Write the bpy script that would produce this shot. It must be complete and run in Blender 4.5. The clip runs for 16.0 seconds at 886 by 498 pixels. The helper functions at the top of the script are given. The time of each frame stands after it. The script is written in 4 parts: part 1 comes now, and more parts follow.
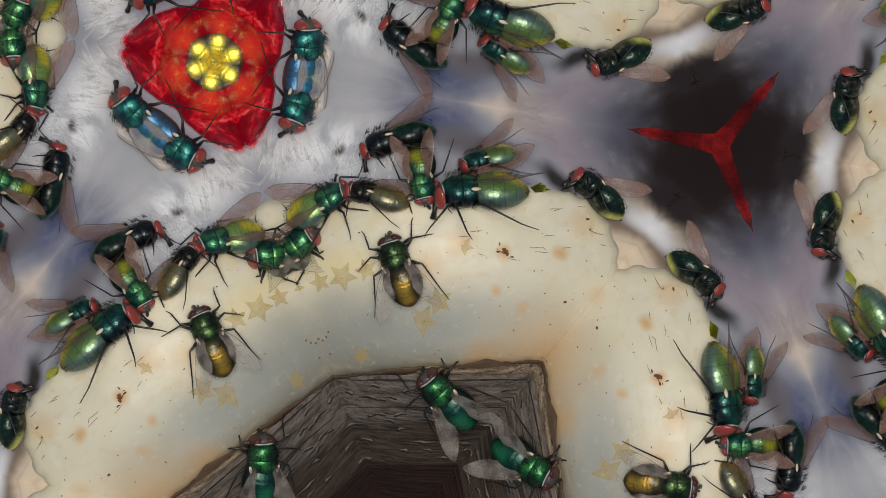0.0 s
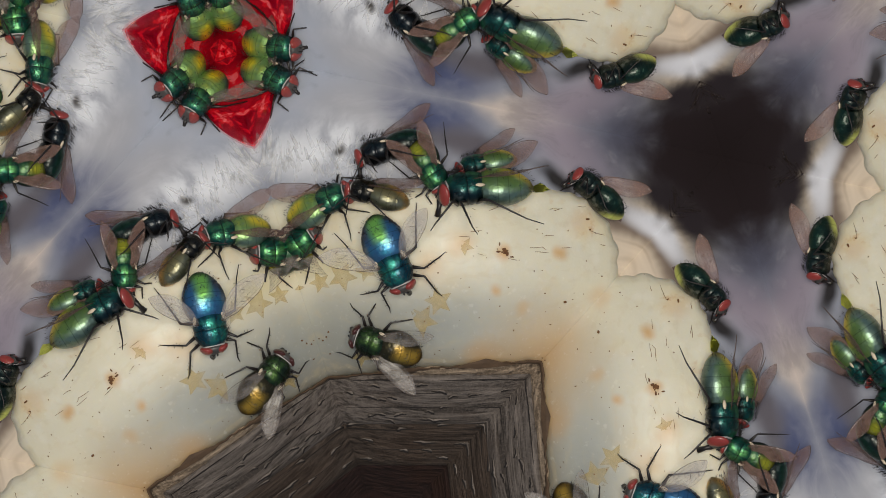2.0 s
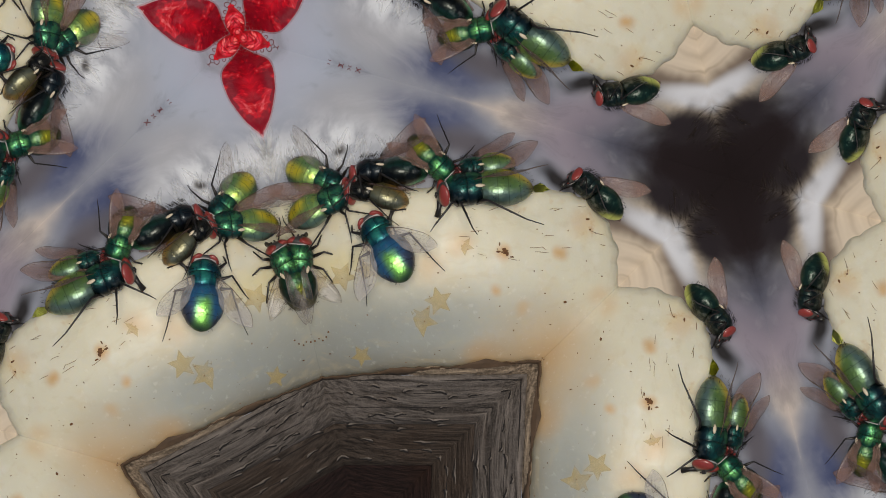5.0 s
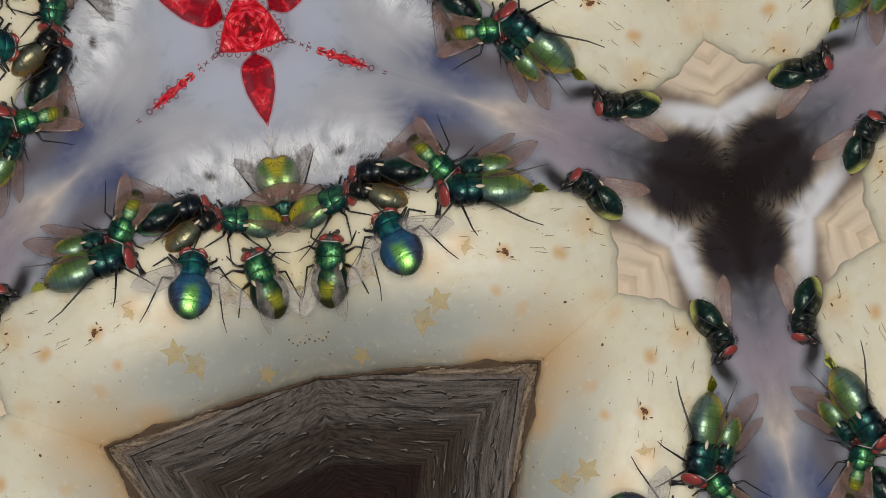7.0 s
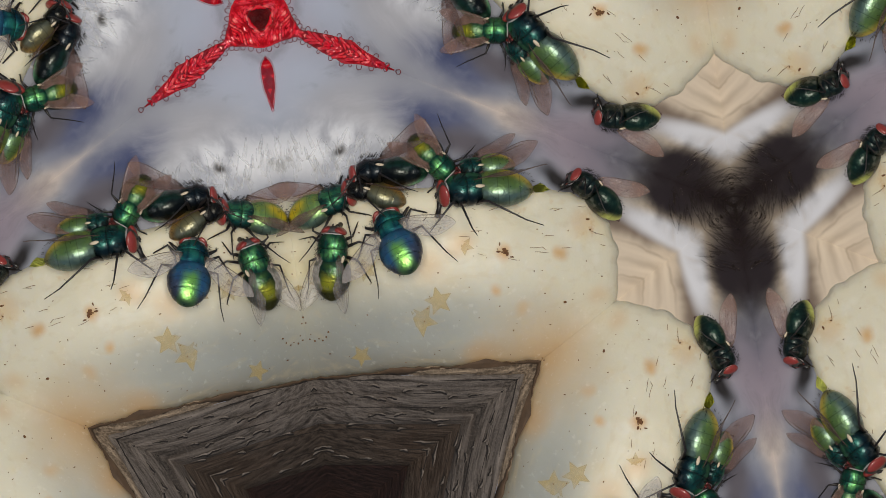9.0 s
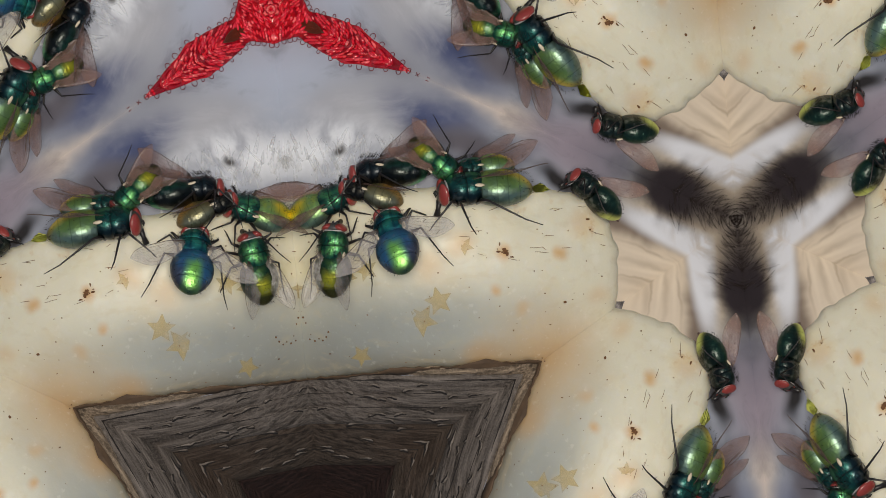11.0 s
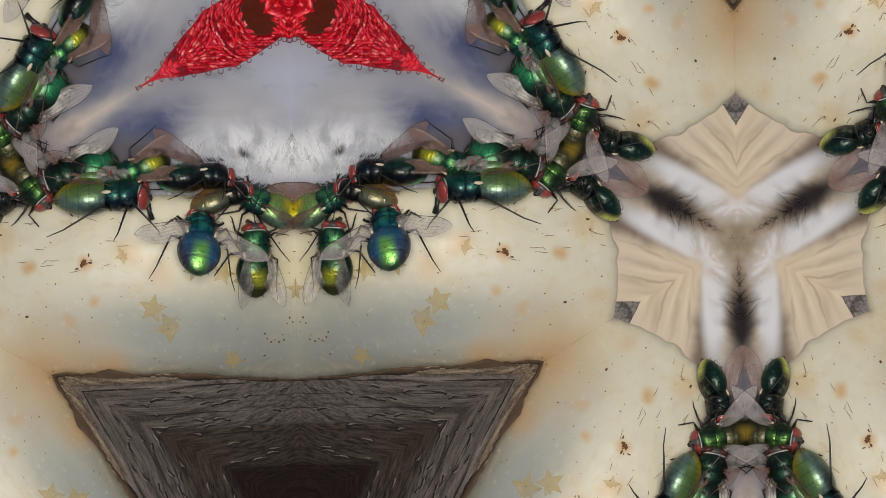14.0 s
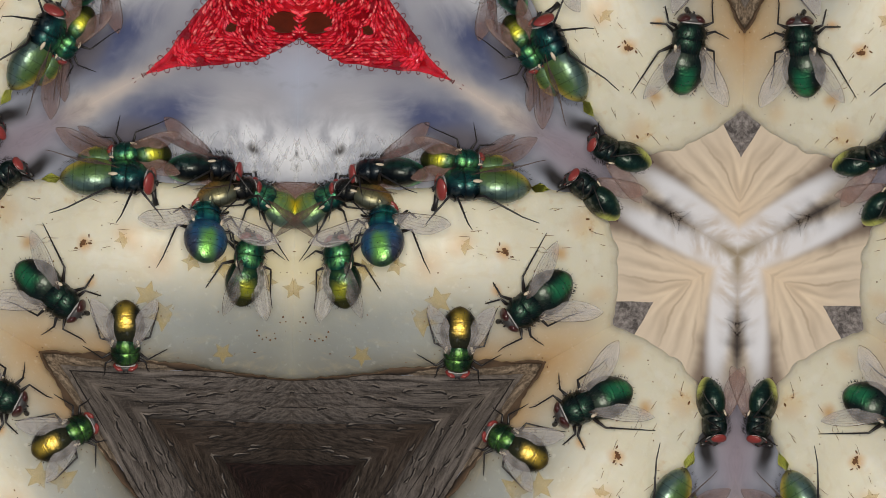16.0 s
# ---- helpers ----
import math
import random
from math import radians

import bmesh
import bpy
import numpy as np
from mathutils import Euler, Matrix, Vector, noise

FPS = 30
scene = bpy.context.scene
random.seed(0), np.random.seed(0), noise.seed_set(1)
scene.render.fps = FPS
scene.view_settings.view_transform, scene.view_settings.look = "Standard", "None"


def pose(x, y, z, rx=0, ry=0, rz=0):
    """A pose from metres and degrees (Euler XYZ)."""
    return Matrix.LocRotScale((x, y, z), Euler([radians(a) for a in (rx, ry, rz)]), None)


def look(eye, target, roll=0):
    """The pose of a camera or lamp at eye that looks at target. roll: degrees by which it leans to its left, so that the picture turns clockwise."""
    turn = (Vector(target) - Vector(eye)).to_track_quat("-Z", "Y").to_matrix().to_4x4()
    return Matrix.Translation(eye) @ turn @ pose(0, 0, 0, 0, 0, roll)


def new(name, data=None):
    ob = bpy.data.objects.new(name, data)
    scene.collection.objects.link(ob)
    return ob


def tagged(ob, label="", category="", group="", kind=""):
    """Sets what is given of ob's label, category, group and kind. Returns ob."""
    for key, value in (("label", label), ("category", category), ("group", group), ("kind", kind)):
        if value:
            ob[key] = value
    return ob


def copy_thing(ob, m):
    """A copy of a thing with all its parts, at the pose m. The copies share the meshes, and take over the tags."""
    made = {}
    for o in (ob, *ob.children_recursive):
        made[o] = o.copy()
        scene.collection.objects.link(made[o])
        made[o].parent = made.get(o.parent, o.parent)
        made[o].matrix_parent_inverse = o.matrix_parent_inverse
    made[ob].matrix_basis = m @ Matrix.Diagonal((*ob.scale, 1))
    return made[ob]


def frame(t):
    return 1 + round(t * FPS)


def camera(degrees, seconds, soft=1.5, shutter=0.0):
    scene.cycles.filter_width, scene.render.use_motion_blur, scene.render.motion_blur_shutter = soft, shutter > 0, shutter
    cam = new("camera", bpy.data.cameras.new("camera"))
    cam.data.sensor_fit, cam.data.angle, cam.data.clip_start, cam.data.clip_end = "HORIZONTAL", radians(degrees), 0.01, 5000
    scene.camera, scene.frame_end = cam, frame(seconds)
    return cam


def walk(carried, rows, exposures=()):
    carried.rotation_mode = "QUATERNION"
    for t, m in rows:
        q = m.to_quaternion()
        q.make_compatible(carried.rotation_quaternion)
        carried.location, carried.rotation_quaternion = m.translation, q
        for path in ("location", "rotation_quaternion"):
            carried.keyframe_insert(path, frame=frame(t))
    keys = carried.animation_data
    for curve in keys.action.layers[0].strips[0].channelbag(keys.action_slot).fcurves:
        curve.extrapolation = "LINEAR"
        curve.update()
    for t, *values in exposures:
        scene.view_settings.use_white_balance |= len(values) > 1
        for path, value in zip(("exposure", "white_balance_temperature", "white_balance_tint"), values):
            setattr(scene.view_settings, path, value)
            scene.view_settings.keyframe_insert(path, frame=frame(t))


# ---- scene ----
cam = camera(2.0, 16.0, soft=0.85)
U = 6e-5                      # metres to one unit of the plan
HALF = 784 * U
EYE = HALF / math.tan(radians(1.0)) - 0.0035
walk(cam, [(0.0, look((0, 0, EYE), (0, 1e-9, 0))), (16.0, look((0, 0, EYE), (0, 1e-9, 0)))])

# ---- light ----
world = bpy.data.worlds.new("sky")
scene.world = world
world.use_nodes = True
wn = world.node_tree.nodes
sky = wn.new("ShaderNodeTexSky")
sky.sky_type, sky.sun_disc = "NISHITA", False
sky.sun_elevation, sky.sun_rotation = radians(88), radians(15)
world.node_tree.links.new(sky.outputs[0], wn["Background"].inputs[0])
wn["Background"].inputs[1].default_value = 0.055
sun = new("sun", bpy.data.lights.new("sun", "SUN"))
sun.data.energy, sun.data.angle, sun.data.color = 2.7, radians(22), (1.0, 0.93, 0.80)
sun.matrix_world = look((0.004, 0.015, 0.6), (0, 0, 0))
scene.view_settings.exposure = 0.0


# ---- materials ----
class Nodes:
    """A small wrapper to write node materials tersely."""

    def __init__(self, name):
        self.m = bpy.data.materials.new(name)
        self.m.use_nodes = True
        self.t = self.m.node_tree
        self.p = self.t.nodes["Principled BSDF"]
        self.out = self.t.nodes["Material Output"]
        self.obj = self.t.nodes.new("ShaderNodeTexCoord").outputs["Object"]

    def add(self, kind, **inputs):
        n = self.t.nodes.new("ShaderNode" + kind)
        for k, v in inputs.items():
            key = int(k[1:]) if k[0] == "_" else k.replace("_", " ")
            self.put(n.inputs[key], v)
        return n

    def put(self, socket, v):
        if isinstance(v, bpy.types.NodeSocket):
            self.t.links.new(v, socket)
        else:
            socket.default_value = v

    def noise(self, scale, detail=3.0, vector=None, rough=0.55):
        return self.add("TexNoise", Vector=vector or self.obj, Scale=scale, Detail=detail, Roughness=rough).outputs["Fac"]

    def scaled(self, s, vector=None):
        return self.add("Mapping", Vector=vector or self.obj, Scale=s).outputs[0]

    def ramp(self, fac, a, b, lo=0.0, hi=1.0):
        n = self.add("MapRange", Value=fac, From_Min=a, From_Max=b, To_Min=lo, To_Max=hi)
        n.interpolation_type = "SMOOTHSTEP"
        return n.outputs[0]

    def math(self, op, a, b=0.0):
        n = self.add("Math", _0=a, _1=b)
        n.operation = op
        return n.outputs[0]

    def mix(self, fac, a, b):
        n = self.add("Mix")
        n.data_type = "RGBA"
        self.put(n.inputs[0], fac)
        for s, v in ((6, a), (7, b)):
            self.put(n.inputs[s], v if isinstance(v, bpy.types.NodeSocket) else (*v, 1.0))
        return n.outputs[2]

    def wobble(self, scale, amount):
        n = self.add("TexNoise", Vector=self.obj, Scale=scale, Detail=3.0)
        c = self.add("VectorMath", _0=n.outputs["Color"], _1=(0.5, 0.5, 0.5))
        c.operation = "SUBTRACT"
        s = self.add("VectorMath", _0=c.outputs[0], _1=(amount, amount, 0))
        s.operation = "MULTIPLY"
        a = self.add("VectorMath", _0=self.obj, _1=s.outputs[0])
        a.operation = "ADD"
        return a.outputs[0]

    def blob(self, x, y, rx, ry, turn, vector, hard=0.0):
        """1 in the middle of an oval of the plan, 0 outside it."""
        mp = self.add("Mapping", Vector=vector, Location=((x - 784) * U, (441 - y) * U, 0), Rotation=(0, 0, radians(turn)), Scale=(rx * U, ry * U, 10.0))
        mp.vector_type = "TEXTURE"
        g = self.add("TexGradient", Vector=mp.outputs[0])
        g.gradient_type = "SPHERICAL"
        return self.ramp(g.outputs["Fac"], 0.0, 1.0 - hard)

    def bump(self, height, strength, distance):
        self.put(self.p.inputs["Normal"], self.add("Bump", Height=height, Strength=strength, Distance=distance).outputs[0])

    def set(self, **inputs):
        for k, v in inputs.items():
            s = self.p.inputs[k.replace("_", " ")]
            if k in ("Base_Color", "Specular_Tint", "Sheen_Tint") and not isinstance(v, bpy.types.NodeSocket):
                v = (*v, 1.0)
            self.put(s, v)
        return self


def cream_material():
    n = Nodes("cream_fat")
    v = n.wobble(180, 0.0022)
    c = n.mix(n.noise(60, 4), (0.60, 0.56, 0.42), (0.73, 0.69, 0.56))
    c = n.mix(n.ramp(n.noise(240, 5), 0.5, 0.75, 0, 0.35), c, (0.80, 0.78, 0.70))
    c = n.mix(n.ramp(n.noise(110, 4), 0.56, 0.72, 0, 0.45), c, (0.70, 0.56, 0.30))
    # grey where the slab rounds down to the board: its shade put into the colour
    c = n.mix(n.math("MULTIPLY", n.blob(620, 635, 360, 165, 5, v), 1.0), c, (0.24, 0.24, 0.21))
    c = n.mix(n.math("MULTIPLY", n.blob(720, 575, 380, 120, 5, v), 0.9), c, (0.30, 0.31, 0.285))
    # brown stain along the torn edge, with more of that shade painted in
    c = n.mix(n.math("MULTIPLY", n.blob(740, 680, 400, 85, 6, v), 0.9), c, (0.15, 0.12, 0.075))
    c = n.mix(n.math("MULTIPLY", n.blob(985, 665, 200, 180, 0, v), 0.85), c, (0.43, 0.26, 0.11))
    c = n.mix(n.math("MULTIPLY", n.ramp(n.noise(420, 5, n.wobble(300, 0.002)), 0.60, 0.70), n.math("MULTIPLY", n.blob(1000, 400, 170, 90, -20, v), 0.55)), c, (0.50, 0.27, 0.08))
    c = n.mix(n.math("MULTIPLY", n.blob(600, 470, 120, 50, 10, v), 0.5), c, (0.72, 0.60, 0.26))
    for x, y, r, k in ((893, 446, 22, .8), (990, 448, 20, .7), (878, 512, 16, .6), (1035, 395, 40, .3), (812, 432, 40, .45), (925, 545, 22, .35), (760, 470, 50, .35), (1060, 520, 30, .3), (850, 640, 60, .35)):
        c = n.mix(n.math("MULTIPLY", n.blob(x, y, r, r, 0, v), k), c, (0.56, 0.28, 0.06))
    streak = n.noise(900, 4, n.scaled((0.25, 1.0, 1.0), n.wobble(120, 0.003)))
    c = n.mix(n.ramp(streak, 0.52, 0.72, 0, 0.22), c, (0.52, 0.42, 0.25))
    c = n.mix(n.ramp(n.noise(1400, 3), 0.6, 0.75, 0, 0.15), c, (0.84, 0.82, 0.74))
    specks = n.ramp(n.add("TexVoronoi", Vector=n.obj, Scale=700).outputs["Distance"], 0.10, 0.06)
    specks = n.math("MULTIPLY", specks, n.ramp(n.noise(300, 2), 0.55, 0.62))
    c = n.mix(n.math("MULTIPLY", specks, 0.7), c, (0.20, 0.10, 0.04))
    n.set(Base_Color=c, Roughness=n.ramp(n.noise(300, 3), 0.3, 0.7, 0.38, 0.6), Subsurface_Weight=0.25, Subsurface_Scale=0.0012, Subsurface_Radius=(1.0, 0.8, 0.5), Specular_IOR_Level=0.5)
    n.bump(n.math("ADD", n.noise(500, 4), n.math("MULTIPLY", n.noise(130, 3), 2.0)), 0.25, 0.0003)
    return n.m


def backdrop_material():
    n = Nodes("soft_backdrop_cloth")
    v = n.wobble(120, 0.004)
    fine = n.wobble(500, 0.0016)
    up = n.noise(300, 5, n.scaled((1, 0.55, 1), n.wobble(200, 0.004)))
    c = n.mix(n.ramp(n.noise(70, 3), 0.35, 0.65), (0.26, 0.27, 0.32), (0.42, 0.44, 0.50))
    c = n.mix(n.blob(480, 130, 260, 150, 0, v, 0.1), c, (0.46, 0.51, 0.61))
    c = n.mix(n.blob(640, 200, 190, 110, 0, v, 0.0), c, (0.42, 0.42, 0.45))
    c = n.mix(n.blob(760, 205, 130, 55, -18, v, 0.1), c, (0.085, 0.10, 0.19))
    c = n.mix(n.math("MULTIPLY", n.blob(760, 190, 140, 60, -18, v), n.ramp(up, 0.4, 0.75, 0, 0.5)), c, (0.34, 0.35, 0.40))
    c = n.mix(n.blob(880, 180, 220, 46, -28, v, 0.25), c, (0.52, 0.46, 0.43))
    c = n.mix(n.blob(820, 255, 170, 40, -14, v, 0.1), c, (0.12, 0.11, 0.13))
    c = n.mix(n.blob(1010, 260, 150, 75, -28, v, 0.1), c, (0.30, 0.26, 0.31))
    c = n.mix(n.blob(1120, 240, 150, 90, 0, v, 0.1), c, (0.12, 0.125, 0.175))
    wisp = n.noise(150, 6, n.scaled((0.55, 1.5, 1.0), n.wobble(70, 0.010)), 0.6)
    c = n.mix(n.ramp(wisp, 0.55, 0.72, 0, 0.22), c, (0.60, 0.60, 0.63))
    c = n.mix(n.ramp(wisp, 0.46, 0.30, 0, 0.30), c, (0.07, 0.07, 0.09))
    fluff = n.math("MULTIPLY", n.blob(570, 262, 250, 78, -3, v, 0.1), n.ramp(up, 0.36, 0.60, 0.10, 1.0))
    c = n.mix(fluff, c, (0.76, 0.77, 0.80))
    c = n.mix(n.blob(1170, 480, 240, 190, 0, v, 0.5), c, (0.68, 0.575, 0.455))
    soft = n.wobble(90, 0.0012)
    # folds of the beige cloth: their shaded sides painted as darker streaks
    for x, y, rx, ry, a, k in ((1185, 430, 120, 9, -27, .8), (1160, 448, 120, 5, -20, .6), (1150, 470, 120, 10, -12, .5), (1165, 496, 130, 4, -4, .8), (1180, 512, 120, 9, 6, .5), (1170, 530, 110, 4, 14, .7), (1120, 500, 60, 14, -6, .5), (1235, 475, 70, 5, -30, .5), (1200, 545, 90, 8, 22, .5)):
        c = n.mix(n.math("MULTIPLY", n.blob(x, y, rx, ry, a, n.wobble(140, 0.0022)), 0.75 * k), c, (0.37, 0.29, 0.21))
    # the lit ridges between these folds, painted as paler streaks
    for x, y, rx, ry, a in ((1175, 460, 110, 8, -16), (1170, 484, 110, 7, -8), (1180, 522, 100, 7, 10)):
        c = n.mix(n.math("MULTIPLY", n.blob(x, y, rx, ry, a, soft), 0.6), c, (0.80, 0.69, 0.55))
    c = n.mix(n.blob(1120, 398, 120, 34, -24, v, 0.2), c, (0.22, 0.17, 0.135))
    c = n.mix(n.blob(1222, 428, 190, 33, -26, n.wobble(90, 0.0010), 0.45), c, (0.74, 0.75, 0.80))
    c = n.mix(n.math("MULTIPLY", n.blob(1260, 430, 120, 40, -26, v, 0.1), n.ramp(up, 0.46, 0.66, 0, 0.6)), c, (0.50, 0.42, 0.34))
    c = n.mix(n.blob(1305, 432, 40, 24, -28, v, 0.2), c, (0.36, 0.31, 0.24))
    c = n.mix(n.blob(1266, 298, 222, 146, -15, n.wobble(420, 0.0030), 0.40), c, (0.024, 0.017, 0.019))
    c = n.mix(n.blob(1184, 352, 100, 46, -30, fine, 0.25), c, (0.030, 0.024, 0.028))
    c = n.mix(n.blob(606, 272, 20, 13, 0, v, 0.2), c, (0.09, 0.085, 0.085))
    # shadow under the slab's edge, painted onto the cloth
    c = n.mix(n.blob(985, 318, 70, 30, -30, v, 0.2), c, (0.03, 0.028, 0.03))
    n.set(Base_Color=c, Roughness=0.9, Specular_IOR_Level=0.1)
    n.bump(n.noise(200, 4), 0.15, 0.0004)
    return n.m


def wood_material(name, dark, light, weave=0.0):
    """Weathered wood along x: long fibres, dark checks, worn patches; with weave, fine saw marks across."""
    n = Nodes(name)
    bent = n.wobble(160, 0.00035)
    g = n.noise(2200, 5, n.scaled((0.035, 1.0, 1.0), bent), 0.65)
    g2 = n.noise(620, 3, n.scaled((0.05, 1.0, 1.0), bent))
    worn = n.noise(140, 4)
    c = n.mix(n.ramp(g, 0.32, 0.66), dark, light)
    c = n.mix(n.ramp(g2, 0.58, 0.66, 0, 0.75), c, tuple(0.4 * a for a in dark))
    c = n.mix(n.ramp(worn, 0.45, 0.7, 0, 0.45), c, tuple(0.6 * a + 0.006 * b for a, b in zip(light, (3, 1, 0))))
    pale = n.noise(1100, 4, n.scaled((0.12, 1.0, 1.0), bent))
    c = n.mix(n.ramp(pale, 0.58, 0.70, 0, 0.45), c, tuple(min(1, 1.5 * a) for a in light))
    tick = n.noise(4200, 1, n.scaled((1.0, 0.10, 1.0)))
    c = n.mix(n.ramp(tick, 0.50, 0.62, 0, 0.12 + weave), c, tuple(1.5 * a for a in light))
    c = n.mix(n.ramp(tick, 0.50, 0.38, 0, weave), c, tuple(0.6 * a for a in dark))
    n.set(Base_Color=c, Roughness=0.8, Specular_IOR_Level=0.25)
    n.bump(n.math("ADD", n.math("ADD", g, n.math("MULTIPLY", tick, 0.3 + weave)), n.math("MULTIPLY", g2, -1.2)), 0.8, 0.0004)
    return n.m


def shell_material(name, low, mid, high, tip=None, rough=0.27, end=0.0038):
    """Metallic fly cuticle: dark belly, hues that drift over the body, a bright back, fine pits. Belly shade and back
    highlight are put into the colour. With a tip hue: the ringed abdomen.
    """
    n = Nodes(name)
    xyz = n.add("SeparateXYZ", Vector=n.obj)
    x, y, z = (xyz.outputs[k] for k in "XYZ")
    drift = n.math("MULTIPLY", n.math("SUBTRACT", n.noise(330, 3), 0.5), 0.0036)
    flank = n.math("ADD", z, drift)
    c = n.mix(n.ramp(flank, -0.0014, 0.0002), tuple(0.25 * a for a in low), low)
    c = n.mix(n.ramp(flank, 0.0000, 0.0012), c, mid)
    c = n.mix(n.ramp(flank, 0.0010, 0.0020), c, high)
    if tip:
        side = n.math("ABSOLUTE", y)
        # highlight along the hind middle of the back, painted in the tip hue
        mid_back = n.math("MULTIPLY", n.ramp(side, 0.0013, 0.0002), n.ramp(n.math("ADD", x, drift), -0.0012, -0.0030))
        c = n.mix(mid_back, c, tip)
        bent = n.math("ADD", x, n.math("MULTIPLY", side, -0.12))
        for edge in (-0.00128, -0.00223, -0.00326):
            near = n.math("ABSOLUTE", n.math("SUBTRACT", bent, edge - 0.00012))
            c = n.mix(n.ramp(near, 0.00007, 0.00002, 0, 0.35), c, tuple(0.06 * a for a in mid))
        c = n.mix(n.ramp(n.math("ADD", x, n.math("MULTIPLY", drift, 0.15)), -end, -end - 0.0008, 0, 0.9), c, tuple(0.3 * a for a in low))
    else:
        stripe = n.math("ABSOLUTE", n.math("SUBTRACT", n.math("ABSOLUTE", y), 0.0006))
        c = n.mix(n.math("MULTIPLY", n.ramp(stripe, 0.00020, 0.00004), 0.5), c, low)
        c = n.mix(n.ramp(n.math("ABSOLUTE", n.math("SUBTRACT", x, 0.00138)), 0.00010, 0.00002, 0, 0.7), c, tuple(0.2 * a for a in low))
    pits = n.ramp(n.add("TexVoronoi", Vector=n.obj, Scale=5200).outputs["Distance"], 0.0, 0.35)
    c = n.mix(n.ramp(n.noise(900, 4), 0.56, 0.74, 0, 0.30), c, (0.30, 0.31, 0.29))
    n.set(Base_Color=c, Metallic=0.78, Roughness=n.ramp(n.noise(1500, 3), 0.3, 0.7, rough, rough + 0.2), Coat_Weight=0.25, Coat_Roughness=0.18)
    n.bump(n.math("ADD", n.math("MULTIPLY", pits, 0.0 if tip else 0.7), n.math("ADD", n.noise(4200, 3), n.noise(1200, 2))), 0.32, 0.00016)
    return n.m


def plain(name, color, rough=0.5, var=0.35, scale=1500, **more):
    n = Nodes(name)
    n.set(Base_Color=n.mix(n.noise(scale, 3), tuple(a * (1 - var) for a in color), tuple(min(1, a * (1 + var)) for a in color)), Roughness=rough, **more)
    n.bump(n.noise(scale * 2, 3), 0.25, 0.0001)
    return n.m


def wing_material(name, tint, clear, rough=0.22):
    n = Nodes(name)
    n.set(Base_Color=n.mix(n.noise(700, 3), tint, tuple(min(1, 1.5 * a) for a in tint)), Roughness=rough, Specular_IOR_Level=0.6)
    n.bump(n.noise(1300, 2), 0.3, 0.0002)
    tr = n.add("BsdfTransparent")
    mx = n.add("MixShader", _0=n.ramp(n.noise(500, 2), 0.3, 0.7, clear - 0.1, clear + 0.1), _1=n.p.outputs[0], _2=tr.outputs[0])
    n.t.links.new(mx.outputs[0], n.out.inputs[0])
    return n.m


def red_material(name, a, b, rough, heart=None, islands=False):
    n = Nodes(name)
    c = n.mix(n.ramp(n.noise(260, 4), 0.35, 0.65), a, b)
    if islands:
        each = n.add("NewGeometry").outputs["Random Per Island"]
        c = n.mix(n.ramp(each, 0.15, 0.8), a, c)
        c = n.mix(n.ramp(each, 0.78, 1.0, 0, 0.6), c, (1.0, 0.20, 0.20))
    if heart:
        v = n.wobble(300, 0.0014)
        c = n.mix(n.ramp(n.noise(420, 3), 0.3, 0.7), a, tuple(1.6 * k for k in a))
        c = n.mix(n.blob(*heart, 52, 52, 0, v), c, b)
        folds = n.noise(520, 3, n.wobble(260, 0.004))
        c = n.mix(n.ramp(folds, 0.50, 0.58, 0, 0.7), c, (0.80, 0.008, 0.022))
        c = n.mix(n.ramp(folds, 0.58, 0.66, 0, 0.6), c, (1.0, 0.24, 0.26))
    n.set(Base_Color=c, Roughness=rough, Subsurface_Weight=0.3, Subsurface_Scale=0.0008, Subsurface_Radius=(1.0, 0.2, 0.1), Coat_Weight=0.6, Coat_Roughness=0.06)
    n.bump(n.noise(700, 4), 0.7, 0.0005)
    return n.m


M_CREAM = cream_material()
M_BACK = backdrop_material()
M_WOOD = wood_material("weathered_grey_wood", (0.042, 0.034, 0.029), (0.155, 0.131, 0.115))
M_WOOD_PALE = wood_material("pale_wood_fibre", (0.08, 0.067, 0.058), (0.19, 0.162, 0.142))
M_CHIP = wood_material("grey_violet_wood", (0.13, 0.115, 0.112), (0.33, 0.30, 0.29))
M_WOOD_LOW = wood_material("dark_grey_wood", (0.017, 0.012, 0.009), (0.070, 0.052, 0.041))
# brown wood with the darkness of the opening put into its colour
M_WOOD_DARK = wood_material("shaded_brown_wood", (0.008, 0.004, 0.0035), (0.028, 0.014, 0.012))
M_WOOD_EDGE = wood_material("brown_sawn_wood", (0.105, 0.076, 0.052), (0.27, 0.205, 0.145), 0.14)
M_CRACK = plain("dark_wood_crack", (0.010, 0.007, 0.006), 0.9, 0.4, 900)
M_RIM = plain("burnt_brown_crust", (0.080, 0.047, 0.025), 0.8, 0.6, 900)
M_STAR = wing_material("pale_amber_star", (0.46, 0.33, 0.10), 0.66, 0.7)
M_CRUMB = plain("brown_crumb", (0.14, 0.06, 0.02), 0.8, 0.5, 3000)
M_LEAF = plain("yellow_green_scrap", (0.78, 0.80, 0.14), 0.5, 0.25, 1500)
M_DARK = plain("black_chitin", (0.013, 0.010, 0.009), 0.42, 0.4, 2500)
M_EYE = plain("red_eye", (0.24, 0.032, 0.026), 0.42, 0.25, 5000, Coat_Weight=0.3)
# darker copy of the red eye: shade on the dim flies put into colour
M_EYE_DARK = plain("wine_dark_eye", (0.05, 0.011, 0.009), 0.3, 0.25, 5000, Coat_Weight=0.3)
M_FACE = plain("silvery_face", (0.055, 0.05, 0.048), 0.45, 0.3, 2500)
